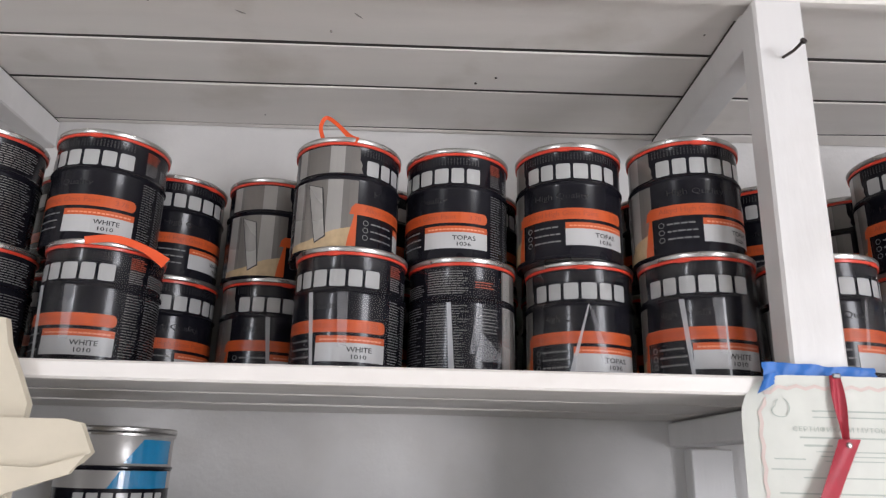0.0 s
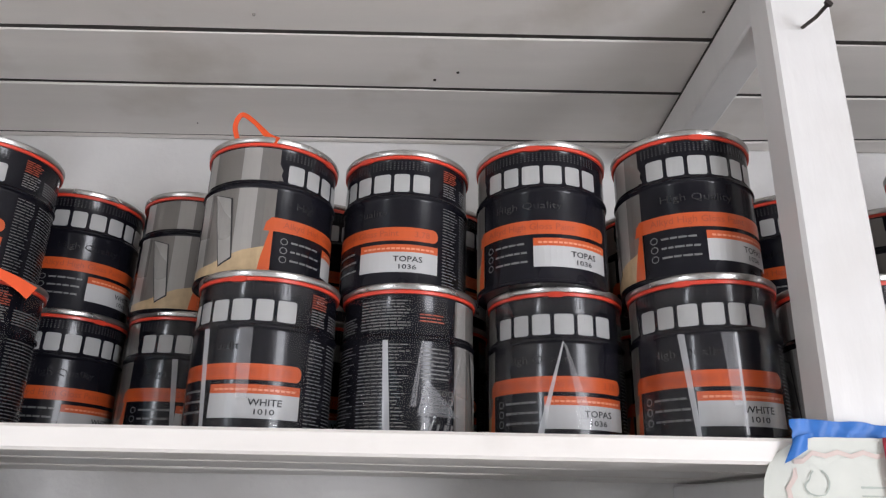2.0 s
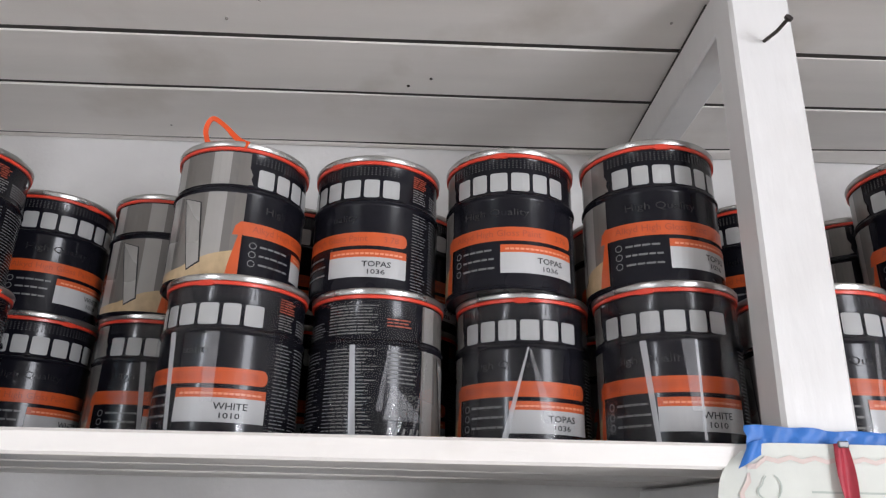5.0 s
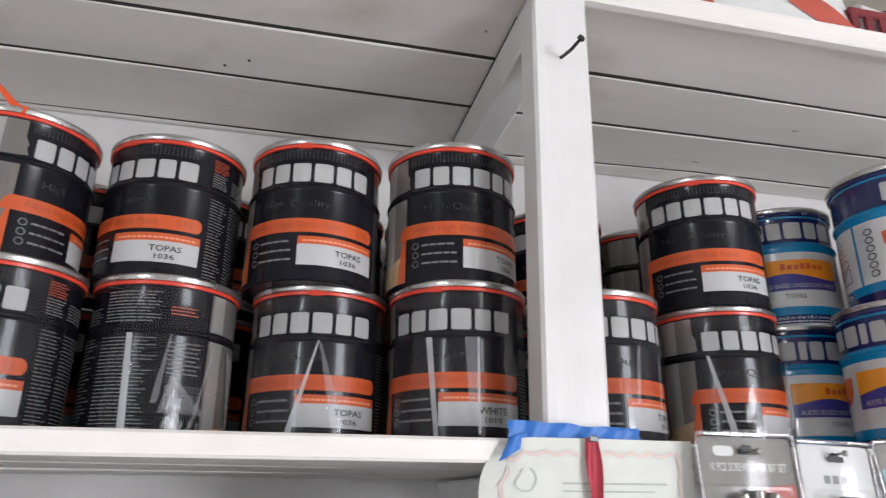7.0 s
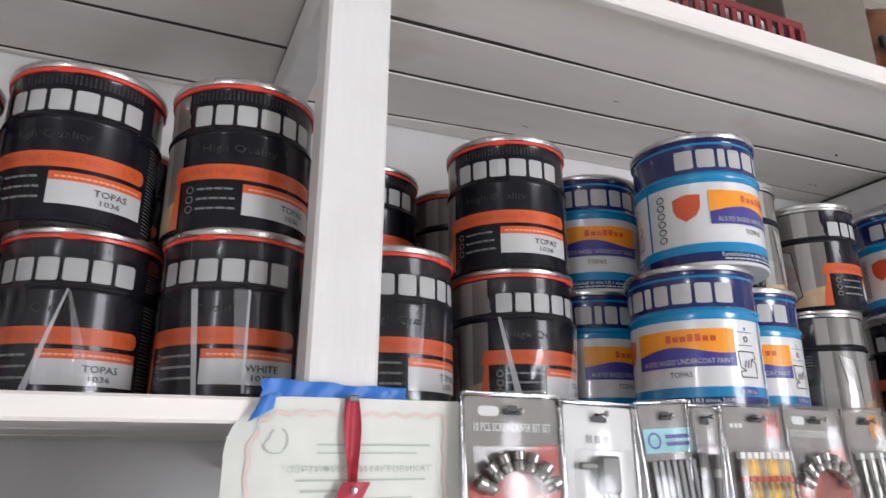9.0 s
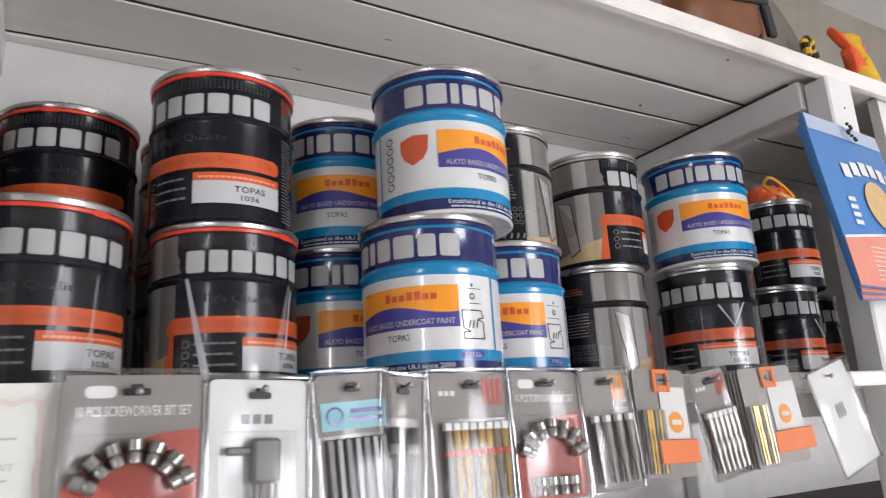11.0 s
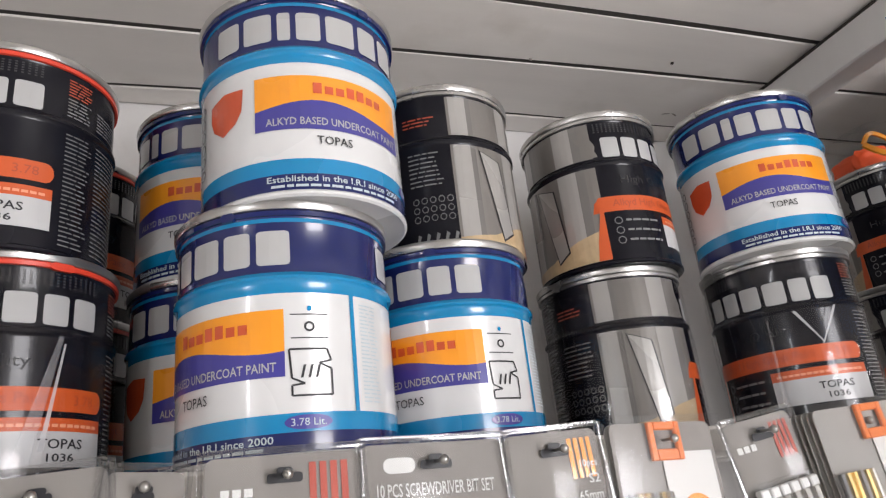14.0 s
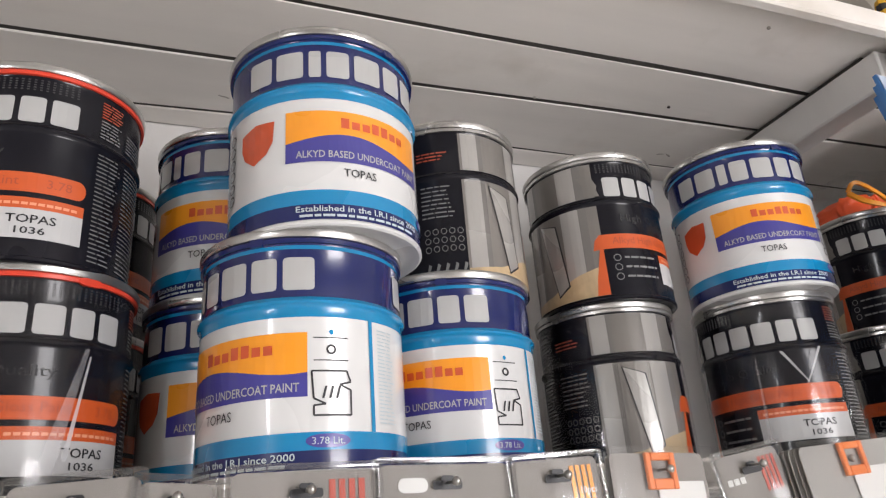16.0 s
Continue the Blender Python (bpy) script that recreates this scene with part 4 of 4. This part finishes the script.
def comb_pack(x, w, top):
    root = pack("blade_pack", x, top, w, 0.14, 0.900, -3, "clear packet of grey blades with a cyan header")
    card(w, 0.14, CARD, root)
    plate("cyan_label", -w * 0.46, w * 0.46, -0.052, -0.026, -0.0012, CARD_CYAN, root)
    bm = bmesh.new()
    ring(bm, -w * 0.27, -0.039, 0.009, 0.009, 0.25, 16)
    for v in bm.verts:
        v.co = (v.co.x, -0.0018, v.co.y)
    part("logo_ring", bm, VIOLET, root)
    for k in range(2):
        plate("text_bar", -w * 0.05, w * 0.4, -0.037 - k * 0.008, -0.033 - k * 0.008, -0.0018, VIOLET, root)
    for k in range(7):
        part("blade", box(-w * 0.42 + k * w * 0.125, -w * 0.42 + k * w * 0.125 + 0.006, -0.006, -0.002, -0.135, -0.060, 0.001), DARKSTEEL if k % 2 else GREYTOOL, root)
    edge_film(w, 0.14, root)
    blister(-w * 0.47, w * 0.47, -0.138, -0.056, 0.010, root)
    slot(root, 0.016)


def bit_pack(x, w, top, tilt, gold, stripes, label, words=False, n=5):
    root = pack("bit_pack", x, top, w, 0.136, 0.903, tilt, label)
    card(w, 0.136, CARD, root)
    for k in range(4):
        plate("stripe", w * 0.16 + k * w * 0.07, w * 0.16 + k * w * 0.07 + w * 0.045, -0.034, -0.006, -0.0008, stripes, root)
    if words:
        for body, ww, z in (("10pcs", 0.014, -0.028), ("S2", 0.009, -0.038), ("65mm", 0.019, -0.049)):
            bm = text_bm(body, ww, 0.0065, w * 0.44 - ww, z, True)
            for v in bm.verts:
                v.co = (v.co.x, -0.0013, v.co.y)
            part("size_text", bm, CARD_WHITE, root)
    else:
        for k in range(3):
            plate("logo_bar", -w * 0.40 + k * 0.007, -w * 0.40 + k * 0.007 + 0.005, -0.024, -0.019, -0.0008, CARD_WHITE, root)
    for k in range(n):
        xx = -w * 0.36 + k * w * 0.72 / (n - 1)
        bit(xx, -0.007, -0.128, -0.060, 0.0046 if n < 7 else 0.0040, (BRASS if k % 3 else CHROME) if gold else CHROME, root)
        part("bit_cap", box(xx - 0.004, xx + 0.004, -0.0105, -0.0025, -0.060, -0.052, 0.001), CARD_WHITE, root)
        if gold:
            part("bit_collar", lathe([(0.0047, -0.085), (0.0051, -0.084), (0.0051, -0.080), (0.0047, -0.079)], 8), CARD_RED, root).matrix_basis = pose(xx, -0.007, 0)
    blister(-w * 0.45, w * 0.45, -0.132, -0.047, 0.013, root)
    edge_film(w, 0.136, root)
    slot(root)


def slim_pack(x, w, top, tilt):
    root = pack("driver_pack", x, top, w, 0.14, 0.899, tilt, "narrow clear packet with two dark driver shafts")
    card(w, 0.14, CARD, root)
    for k in (-0.25, 0.22):
        rod("shaft", w * k, -0.006, -0.132, -0.050, 0.0045, DARKSTEEL, root)
        rod("ferrule", w * k, -0.006, -0.075, -0.066, 0.0052, CHROME, root)
    blister(-w * 0.47, w * 0.47, -0.136, -0.040, 0.013, root)
    edge_film(w, 0.14, root)
    slot(root, 0.012)


def clip_pack(x, w, top, tilt, layers):
    root = pack("clip_pack", x, top, w, 0.14, 0.903, tilt, "clear packs with orange plastic hanger clips and an orange badge")
    for k in range(layers):
        card(w * (0.96 - 0.03 * k), 0.13, CARD if k % 2 else CARD_CLEAR, root, "card" if k == 0 else "stacked_card", -0.004 * k)
    y = -0.004 * (layers - 1)
    for x0, x1, z0, z1 in ((-0.014, -0.009, -0.028, 0.000), (0.009, 0.014, -0.028, 0.000), (-0.009, 0.009, -0.006, 0.000), (-0.009, 0.009, -0.028, -0.020)):
        part("clip_bar", box(x0, x1, y - 0.005, y - 0.001, z0, z1, 0.0008), CLIP, root, "orange clip")
    plate("white_tag", -0.004, w * 0.42, -0.085, -0.022, y - 0.0016, CARD_WHITE, root)
    plate("orange_badge", w * 0.06, w * 0.06 + 0.026, -0.078, -0.052, y - 0.0022, AMBER, root, 0.0129)
    plate("badge_bar", w * 0.06 + 0.005, w * 0.06 + 0.021, -0.068, -0.062, y - 0.0030, CARD_WHITE, root)
    part("orange_band", box(-0.020, w * 0.48, y - 0.0085, y - 0.001, -0.114, -0.086, 0.001), CLIP, root, "orange plastic band")
    for k, m in enumerate((DARKSTEEL, BRASS, BRASS, GREYTOOL, BRASS, CHROME)):
        bit(-w * 0.40 + k * 0.0065, y - 0.005, -0.125, -0.050, 0.0028, m, root)
    edge = box(-w / 2, w / 2, y - 0.010, y - 0.0092, -0.138, 0.004, 0.0003)
    o = part("cover", edge, BLISTER, root, "clear plastic cover sheet")
    o.visible_shadow = False


socket_pack(0.699, 0.108, 1.592, 0.5, True)
tool_pack(0.802, 0.088, 1.586)
comb_pack(0.889, 0.072, 1.590)
slim_pack(0.946, 0.044, 1.586, 5)
bit_pack(1.026, 0.096, 1.590, 0.5, True, CARD_RED, "grey card of gold driver bits with red corner stripes", False, 8)
socket_pack(1.126, 0.100, 1.590, 1.5, True)
bit_pack(1.214, 0.074, 1.590, -1.5, False, AMBER, "grey card of steel driver bits with orange corner stripes", True, 4)
clip_pack(1.305, 0.096, 1.590, 2, 2)
bit_pack(1.398, 0.070, 1.588, -8, False, CARD_RED, "grey card of slim steel bits with a red stripe", False, 6)
clip_pack(1.498, 0.134, 1.590, -3, 5)
root = pack("price_card", 1.650, 1.590, 0.10, 0.15, 0.893, -15, "plain white card hanging askew from the shelf edge")
card(0.10, 0.15, CARD_WHITE, root)
for k in range(4):
    plate("code_bar", -0.012 + k * 0.006, -0.009 + k * 0.006, -0.075, -0.055, -0.0008, GREYTXT, root)
edge_film(0.10, 0.15, root)
for k, x in enumerate((0.699, 0.802, 0.889, 0.946, 1.026, 1.126, 1.214, 1.305, 1.398, 1.498, 1.650)):
    root = thing("display_hook", pose(x, 0.931, 1.577), "short steel display hook with a ball end", "hook", "display hooks")
    o = part("pin", lathe([(0.0012, 0), (0.0012, 0.046), (0, 0.046)], 8), CHROME, root, smooth=40)
    o.matrix_basis = pose(0, 0, 0, 90)
    o = part("ball", lathe([(0, -0.0034), (0.0024, -0.0024), (0.0034, 0), (0.0024, 0.0024), (0, 0.0034)], 12), CHROME, root, smooth=180)
    o.matrix_basis = pose(0, -0.047, 0)

# ---- bait packets on the right-hand upright ----
PW, PH = 0.25, 0.315
for k in range(3):
    root = thing("bait_packet", pose(1.836 + 0.010 * k, 0.893 + 0.010 * k, 2.016 - 0.004 * k, -9, -1.5 * k, 4), "blue and coral printed packet hanging in a bunch", "packet", "bait packets")

    def puff(u, v):
        return (-0.030 * v * (1 - u), -0.006 * math.sin(math.pi * u) * math.sin(math.pi * v), 0)

    part("packet_body", thicken(sheet(PW, PH, 14, 14, puff), 0.005), PACK_BLUE, root, smooth=50)
    part("clear_header", on_sheet(grid_rect(0.005, 0.995, 0.004, 0.105, 10), puff, PW, PH, 0.0012), PACK_HEAD, root, "pale header strip")
    low = [[(i / 12, 0.75 - 0.09 * i / 12), (i / 12, 0.997), ((i + 1) / 12, 0.997), ((i + 1) / 12, 0.75 - 0.09 * (i + 1) / 12)] for i in range(12)]
    part("coral_field", on_sheet(low, puff, PW, PH, 0.0012), PACK_PINK, root, "coral printed field")
    part("wave_line", on_sheet([[(i / 12, 0.735 - 0.09 * i / 12), (i / 12, 0.75 - 0.09 * i / 12), ((i + 1) / 12, 0.75 - 0.09 * (i + 1) / 12), ((i + 1) / 12, 0.735 - 0.09 * (i + 1) / 12)] for i in range(12)], puff, PW, PH, 0.0020), CARD_WHITE, root)
    if k == 0:
        for n_, u in enumerate((0.24, 0.36, 0.48, 0.60, 0.72, 0.84)):
            v0 = 0.30 - 0.05 * math.sin(math.pi * (u - 0.2) / 0.7)
            part("brand_block", on_sheet([[(u, v0), (u, v0 + 0.085), (u + 0.09, v0 + 0.085), (u + 0.09, v0)]], puff, PW, PH, 0.0022), CARD_WHITE, root)
        disc = [[(0.58, 0.52), (0.58 + 0.19 * math.cos(radians(a)), 0.52 + 0.15 * math.sin(radians(a))), (0.58 + 0.19 * math.cos(radians(a - 20)), 0.52 + 0.15 * math.sin(radians(a - 20)))] for a in range(0, 360, 20)]
        part("picture_disc", on_sheet(disc, puff, PW, PH, 0.0024), PACK_TAN, root, "tan round picture")
        for j in range(4):
            part("side_bar", on_sheet([[(0.18, 0.50 + j * 0.045), (0.18, 0.525 + j * 0.045), (0.26, 0.525 + j * 0.045), (0.26, 0.50 + j * 0.045)]], puff, PW, PH, 0.0022), CARD_WHITE, root)
        for j in range(8):
            part("text_bar", on_sheet(grid_rect(0.24, 0.94, 0.78 + j * 0.025, 0.785 + j * 0.025, 5), puff, PW, PH, 0.0022), CARD_WHITE, root)
        bm = bmesh.new()
        for a in range(0, 300, 30):
            p = Vector((0.010 * math.sin(radians(a * 1.7)), -0.012, -0.004 - 0.035 * a / 300))
            bmesh.ops.create_icosphere(bm, subdivisions=1, radius=0.0035, matrix=Matrix.Translation(p))
        part("hanging_cord", bm, INK, root, "twisted black cord")

# ---- opened sealing strips ----
def strap(name, pts, w, t, mat, label, category):
    """A flat flexible strip through the given points."""
    bm = bmesh.new()
    P = [Vector(p) for p in pts]
    fine = []
    for i in range(len(P) - 1):
        a, b, c, d = P[max(i - 1, 0)], P[i], P[i + 1], P[min(i + 2, len(P) - 1)]
        for k in range(6):
            s = k / 6
            fine.append(0.5 * ((2 * b) + (c - a) * s + (2 * a - 5 * b + 4 * c - d) * s * s + (3 * b - a - 3 * c + d) * s ** 3))
    fine.append(P[-1])
    rows_ = []
    for i, p in enumerate(fine):
        d = (fine[min(i + 1, len(fine) - 1)] - fine[max(i - 1, 0)]).normalized()
        side = d.cross(Vector((0, 1, 0.2))).normalized()
        up = side.cross(d).normalized()
        ww = w * (1 + 0.9 * max(0, (i / len(fine) - 0.62)) * 2)
        rows_.append([bm.verts.new(p + side * ww * a + up * t * b) for a, b in ((-0.5, -0.5), (0.5, -0.5), (0.5, 0.5), (-0.5, 0.5))])
    for a, b in zip(rows_, rows_[1:]):
        for i in range(4):
            j = (i + 1) % 4
            bm.faces.new((a[i], a[j], b[j], b[i]))
    bm.faces.new(rows_[0][::-1])
    bm.faces.new(rows_[-1])
    bmesh.ops.recalc_face_normals(bm, faces=bm.faces[:])
    return tagged(part(name, bm, mat, smooth=60), label, category)


TOP1 = SHELF_Z + CAN_STEP + CAN_H
strap("pull_strip", [(-0.143, 1.072, TOP1 - 0.002), (-0.150, 1.068, TOP1 + 0.022), (-0.142, 1.064, TOP1 + 0.038), (-0.124, 1.060, TOP1 + 0.026), (-0.102, 1.056, TOP1 + 0.003), (-0.088, 1.052, TOP1 - 0.006)], 0.0062, 0.002, TAG, "torn orange plastic pull strip looping above a tin", "plastic strip")
Z0 = SHELF_Z + CAN_H
strap("pull_strip", [(-0.470, 1.030, Z0 - 0.004), (-0.435, 1.034, Z0 + 0.001), (-0.405, 1.040, Z0 - 0.004), (-0.380, 1.052, Z0 - 0.014), (-0.362, 1.064, Z0 - 0.026)], 0.011, 0.002, TAG, "loose orange sealing strip sagging over a tin's rim", "plastic strip")

# ---- lower shelf ----
root = thing("paint_can", pose(-0.462, 1.235, 1.3301, 0, 0, 28), "silver, blue and black paint tin on the lower shelf", "paint can")
can_shell(root, BLACK, TIN, STEEL_LT, 0.128)
r = CAN_R + 0.0003
part("silver_band", lathe([(r, 0.098), (r, 0.1235)]), STEEL_LT, root, "silver band", smooth=180)
part("blue_flash", bend(flat([[(2, 0.134), (20, 0.1695), (60, 0.1695), (60, 0.134)]]), CAN_R - 0.0002), CYAN, root, "blue slanted flash")
part("blue_flash", bend(flat([[(-10, 0.098), (0, 0.1235), (60, 0.1235), (60, 0.098)]]), CAN_R + 0.0006), CYAN, root, "blue slanted flash")
for a in range(-42, 50, 14):
    bm = bmesh.new()
    frame_poly(bm, a, a + 11, 0.066, 0.092, 3.5, 0.009)
    part("brand_block", bend(bm, CAN_R + 0.0006), WHITE, root)

sheet_root = thing("paper_bag", pose(-0.47, 0.905, 1.63), "folded cream paper bag hanging from the shelf edge", "paper bag")
bm = flat([[(-0.16, -0.42), (0.02, -0.42), (0.030, -0.10), (0.014, -0.066), (-0.004, -0.030), (-0.012, 0.0), (-0.16, 0.02)]])
for v in bm.verts:
    v.co = (v.co.x, 0.006 * math.sin(v.co.x * 30), v.co.y)
part("back_leaf", thicken(bm, 0.012), CREAM, sheet_root, smooth=40)
bm = flat([[(-0.15, -0.118), (0.088, -0.118), (0.106, -0.122), (0.122, -0.154), (0.112, -0.166), (0.070, -0.188), (0.010, -0.205), (-0.15, -0.20)]])
for v in bm.verts:
    v.co = (v.co.x, -0.012 - 0.004 * math.sin(v.co.x * 25), v.co.y)
part("folded_flap", thicken(bm, 0.010), CREAM, sheet_root, smooth=40)
bm = flat([[(-0.15, -0.165), (0.070, -0.172), (0.120, -0.157), (0.105, -0.178), (0.040, -0.200), (0.0, -0.23), (-0.15, -0.24)]])
for v in bm.verts:
    v.co = (v.co.x, -0.020 - 0.004 * math.sin(v.co.x * 25), v.co.y)
part("lower_fold", thicken(bm, 0.006), CREAM, sheet_root, smooth=40)

# ---- goods on the top shelf ----
TZ = TOP_Z + 0.0222


def lumpy(sx, sy, sz, seed, amount=0.12, power=0.6):
    """A soft stuffed form standing on z = 0."""
    bm = bmesh.new()
    bmesh.ops.create_icosphere(bm, subdivisions=4, radius=1)
    for v in bm.verts:
        c = v.co
        q = Vector([math.copysign(abs(a) ** power, a) for a in c])
        q *= 1 + amount * noise.noise(c * 2.2 + Vector((seed, 0, 0))) + 0.4 * amount * noise.noise(c * 6 + Vector((0, seed, 0)))
        v.co = (q.x * sx / 2, q.y * sy / 2, max((q.z + 1) * sz / 2, 0))
    return bm


root = thing("printed_sack", pose(0.93, 1.13, TZ), "pale woven sack with slanting red bands lying on the top shelf", "sack")
part("sack_body", lumpy(0.42, 0.30, 0.13, 2), CARD_WHITE, root, smooth=60)
for x in (-0.155, 0.085):
    bm = lumpy(0.424, 0.304, 0.132, 2)
    bmesh.ops.delete(bm, geom=[f for f in bm.faces if not (x - 0.035 < f.calc_center_median().x + f.calc_center_median().z * 0.8 - 0.03 < x + 0.035) or f.calc_center_median().z < 0.003], context="FACES")
    part("red_band", bm, CARD_RED, root, "red printed band", smooth=60)
root = thing("plastic_crate", pose(1.20, 1.12, TZ), "dark maroon slotted plastic crate on the top shelf", "crate")
part("crate_base", box(-0.15, 0.15, -0.14, 0.14, 0, 0.012, 0.002), MAROON, root)
for y0 in (-0.14, 0.132):
    part("crate_rail", box(-0.15, 0.15, y0, y0 + 0.008, 0.070, 0.085, 0.002), MAROON, root)
    for k in range(12):
        part("crate_slat", box(-0.148 + k * 0.0262, -0.136 + k * 0.0262, y0 + 0.001, y0 + 0.007, 0.012, 0.070), MAROON, root)
for x0 in (-0.15, 0.142):
    part("crate_end", box(x0, x0 + 0.008, -0.132, 0.132, 0.012, 0.085, 0.002), MAROON, root)
root = thing("tube", pose(1.22, 1.03, TZ + 0.0852 + 0.016, 0, 90, 8), "white plastic tube lying across the crate", "tube")
part("tube_wall", lathe([(0.011, -0.13), (0.016, -0.13), (0.016, 0.13), (0.011, 0.13), (0.011, -0.13)], 20), CARD_WHITE, root, smooth=40)
tagged(part("dark_bag", lumpy(0.24, 0.18, 0.16, 7, 0.2), SOOT_BAG, smooth=60), "dark plastic bag slumped in the crate", "bag").matrix_world = pose(1.20, 1.15, TZ + 0.0121)
root = thing("carton", pose(1.445, 1.08, TZ, 0, 0, -14), "grey-beige cardboard carton on the top shelf", "carton")
part("carton_body", box(-0.085, 0.085, -0.10, 0.12, 0, 0.24, 0.002), CARTON, root)
part("carton_tape", box(-0.0852, 0.0852, 0.0, 0.03, 0.2402, 0.2406), PACK_TAN, root)
root = thing("tool_bag", pose(1.70, 1.08, TZ), "brown leather tool bag with a black strap", "bag")
part("bag_body", lumpy(0.30, 0.22, 0.22, 11, 0.15), LEATHER, root, smooth=60)
for k, (x0, x1, z0, z1) in enumerate(((-0.15, 0.13, 0.098, 0.122), (0.106, 0.130, 0.03, 0.098))):
    part("strap", box(x0, x1, -0.118, -0.106, z0, z1, 0.003), INK, root, "black strap").matrix_basis = pose(0, 0, 0, 0, -8, 0)
tagged(part("dark_bag", lumpy(0.44, 0.14, 0.42, 13, 0.22), SOOT_BAG, smooth=60), "dark plastic bag of goods against the wall", "bag").matrix_world = pose(1.66, 1.335, TZ)
root = thing("sanding_disc", pose(2.11, 1.15, TZ + 0.200, 80, 0, 12), "beige disc leaning on the top shelf", "disc")
part("disc", lathe([(0, 0), (0.195, 0), (0.200, 0.004), (0.200, 0.014), (0.195, 0.018), (0, 0.018)], 48), CARTON, root, smooth=40)
root = thing("rope_coil", pose(1.985, 1.0, TZ + 0.0535, 90, 0, 20), "yellow and black striped cord coil", "cord")
for k in range(22):
    bm = bmesh.new()
    a = radians(k * 360 / 22)
    p = Vector((0.044 * math.cos(a), 0.044 * math.sin(a), 0.002 * (k % 3)))
    bmesh.ops.create_cone(bm, cap_ends=True, segments=8, radius1=0.009, radius2=0.009, depth=0.0135, matrix=Matrix.Translation(p) @ Vector((-math.sin(a), math.cos(a), 0)).to_track_quat("Z", "Y").to_matrix().to_4x4())
    part("cord_turn", bm, YELLOW if k % 2 else INK, root, smooth=40)


def glove(m, mat, cuff_mat):
    root = thing("work_glove", m, "knitted orange and yellow work glove drooping on the top shelf", "glove", "work gloves")
    part("palm", lumpy(0.085, 0.035, 0.10, 4, 0.1), mat, root, smooth=60)
    for k in range(4):
        o = part("finger", lumpy(0.019, 0.022, 0.075, k, 0.1), mat, root, smooth=60)
        o.matrix_basis = pose(-0.030 + k * 0.020, -0.004, 0.085, 8 * (k - 2), 10 * (k - 1.5), 0)
    part("cuff", lathe([(0.030, -0.05), (0.034, -0.045), (0.031, -0.03), (0.034, -0.015), (0.031, 0.0), (0.033, 0.015)], 20), cuff_mat, root, "ribbed yellow cuff", smooth=60)
    return root


glove(pose(2.19, 1.01, TZ + 0.052, -10, 20, 10), TAG, YELLOW)
glove(pose(2.29, 1.03, TZ + 0.052, -12, -15, 30), YELLOW, TAG)

root = thing("plastic_bag", pose(2.010, 1.175, TOP1 + 0.0002), "clear bag of orange plastic clips on top of a tin", "bag")
for k in range(5):
    a = k * 1.3
    o = part("clip", lumpy(0.060, 0.022, 0.045, k, 0.25), TAG, root, "orange plastic clip", smooth=60)
    o.matrix_basis = pose(0.035 * math.cos(a), 0.030 * math.sin(a), 0.002, 0, 0, 50 * k)
o = part("clear_bag", lumpy(0.13, 0.12, 0.085, 6, 0.3), FILM, root, "crumpled clear plastic", smooth=60)
o.visible_shadow = False
strap("clip_ring", [(x + 0.120, y + 0.045, TOP1 + z) for x, y, z in ((1.800, 1.070, 0.030), (1.812, 1.062, 0.046), (1.845, 1.056, 0.030), (1.872, 1.052, 0.004), (1.848, 1.050, 0.004), (1.815, 1.060, 0.014), (1.800, 1.070, 0.030))], 0.006, 0.004, AMBER, "amber plastic ring clip lying on a tin", "clip")
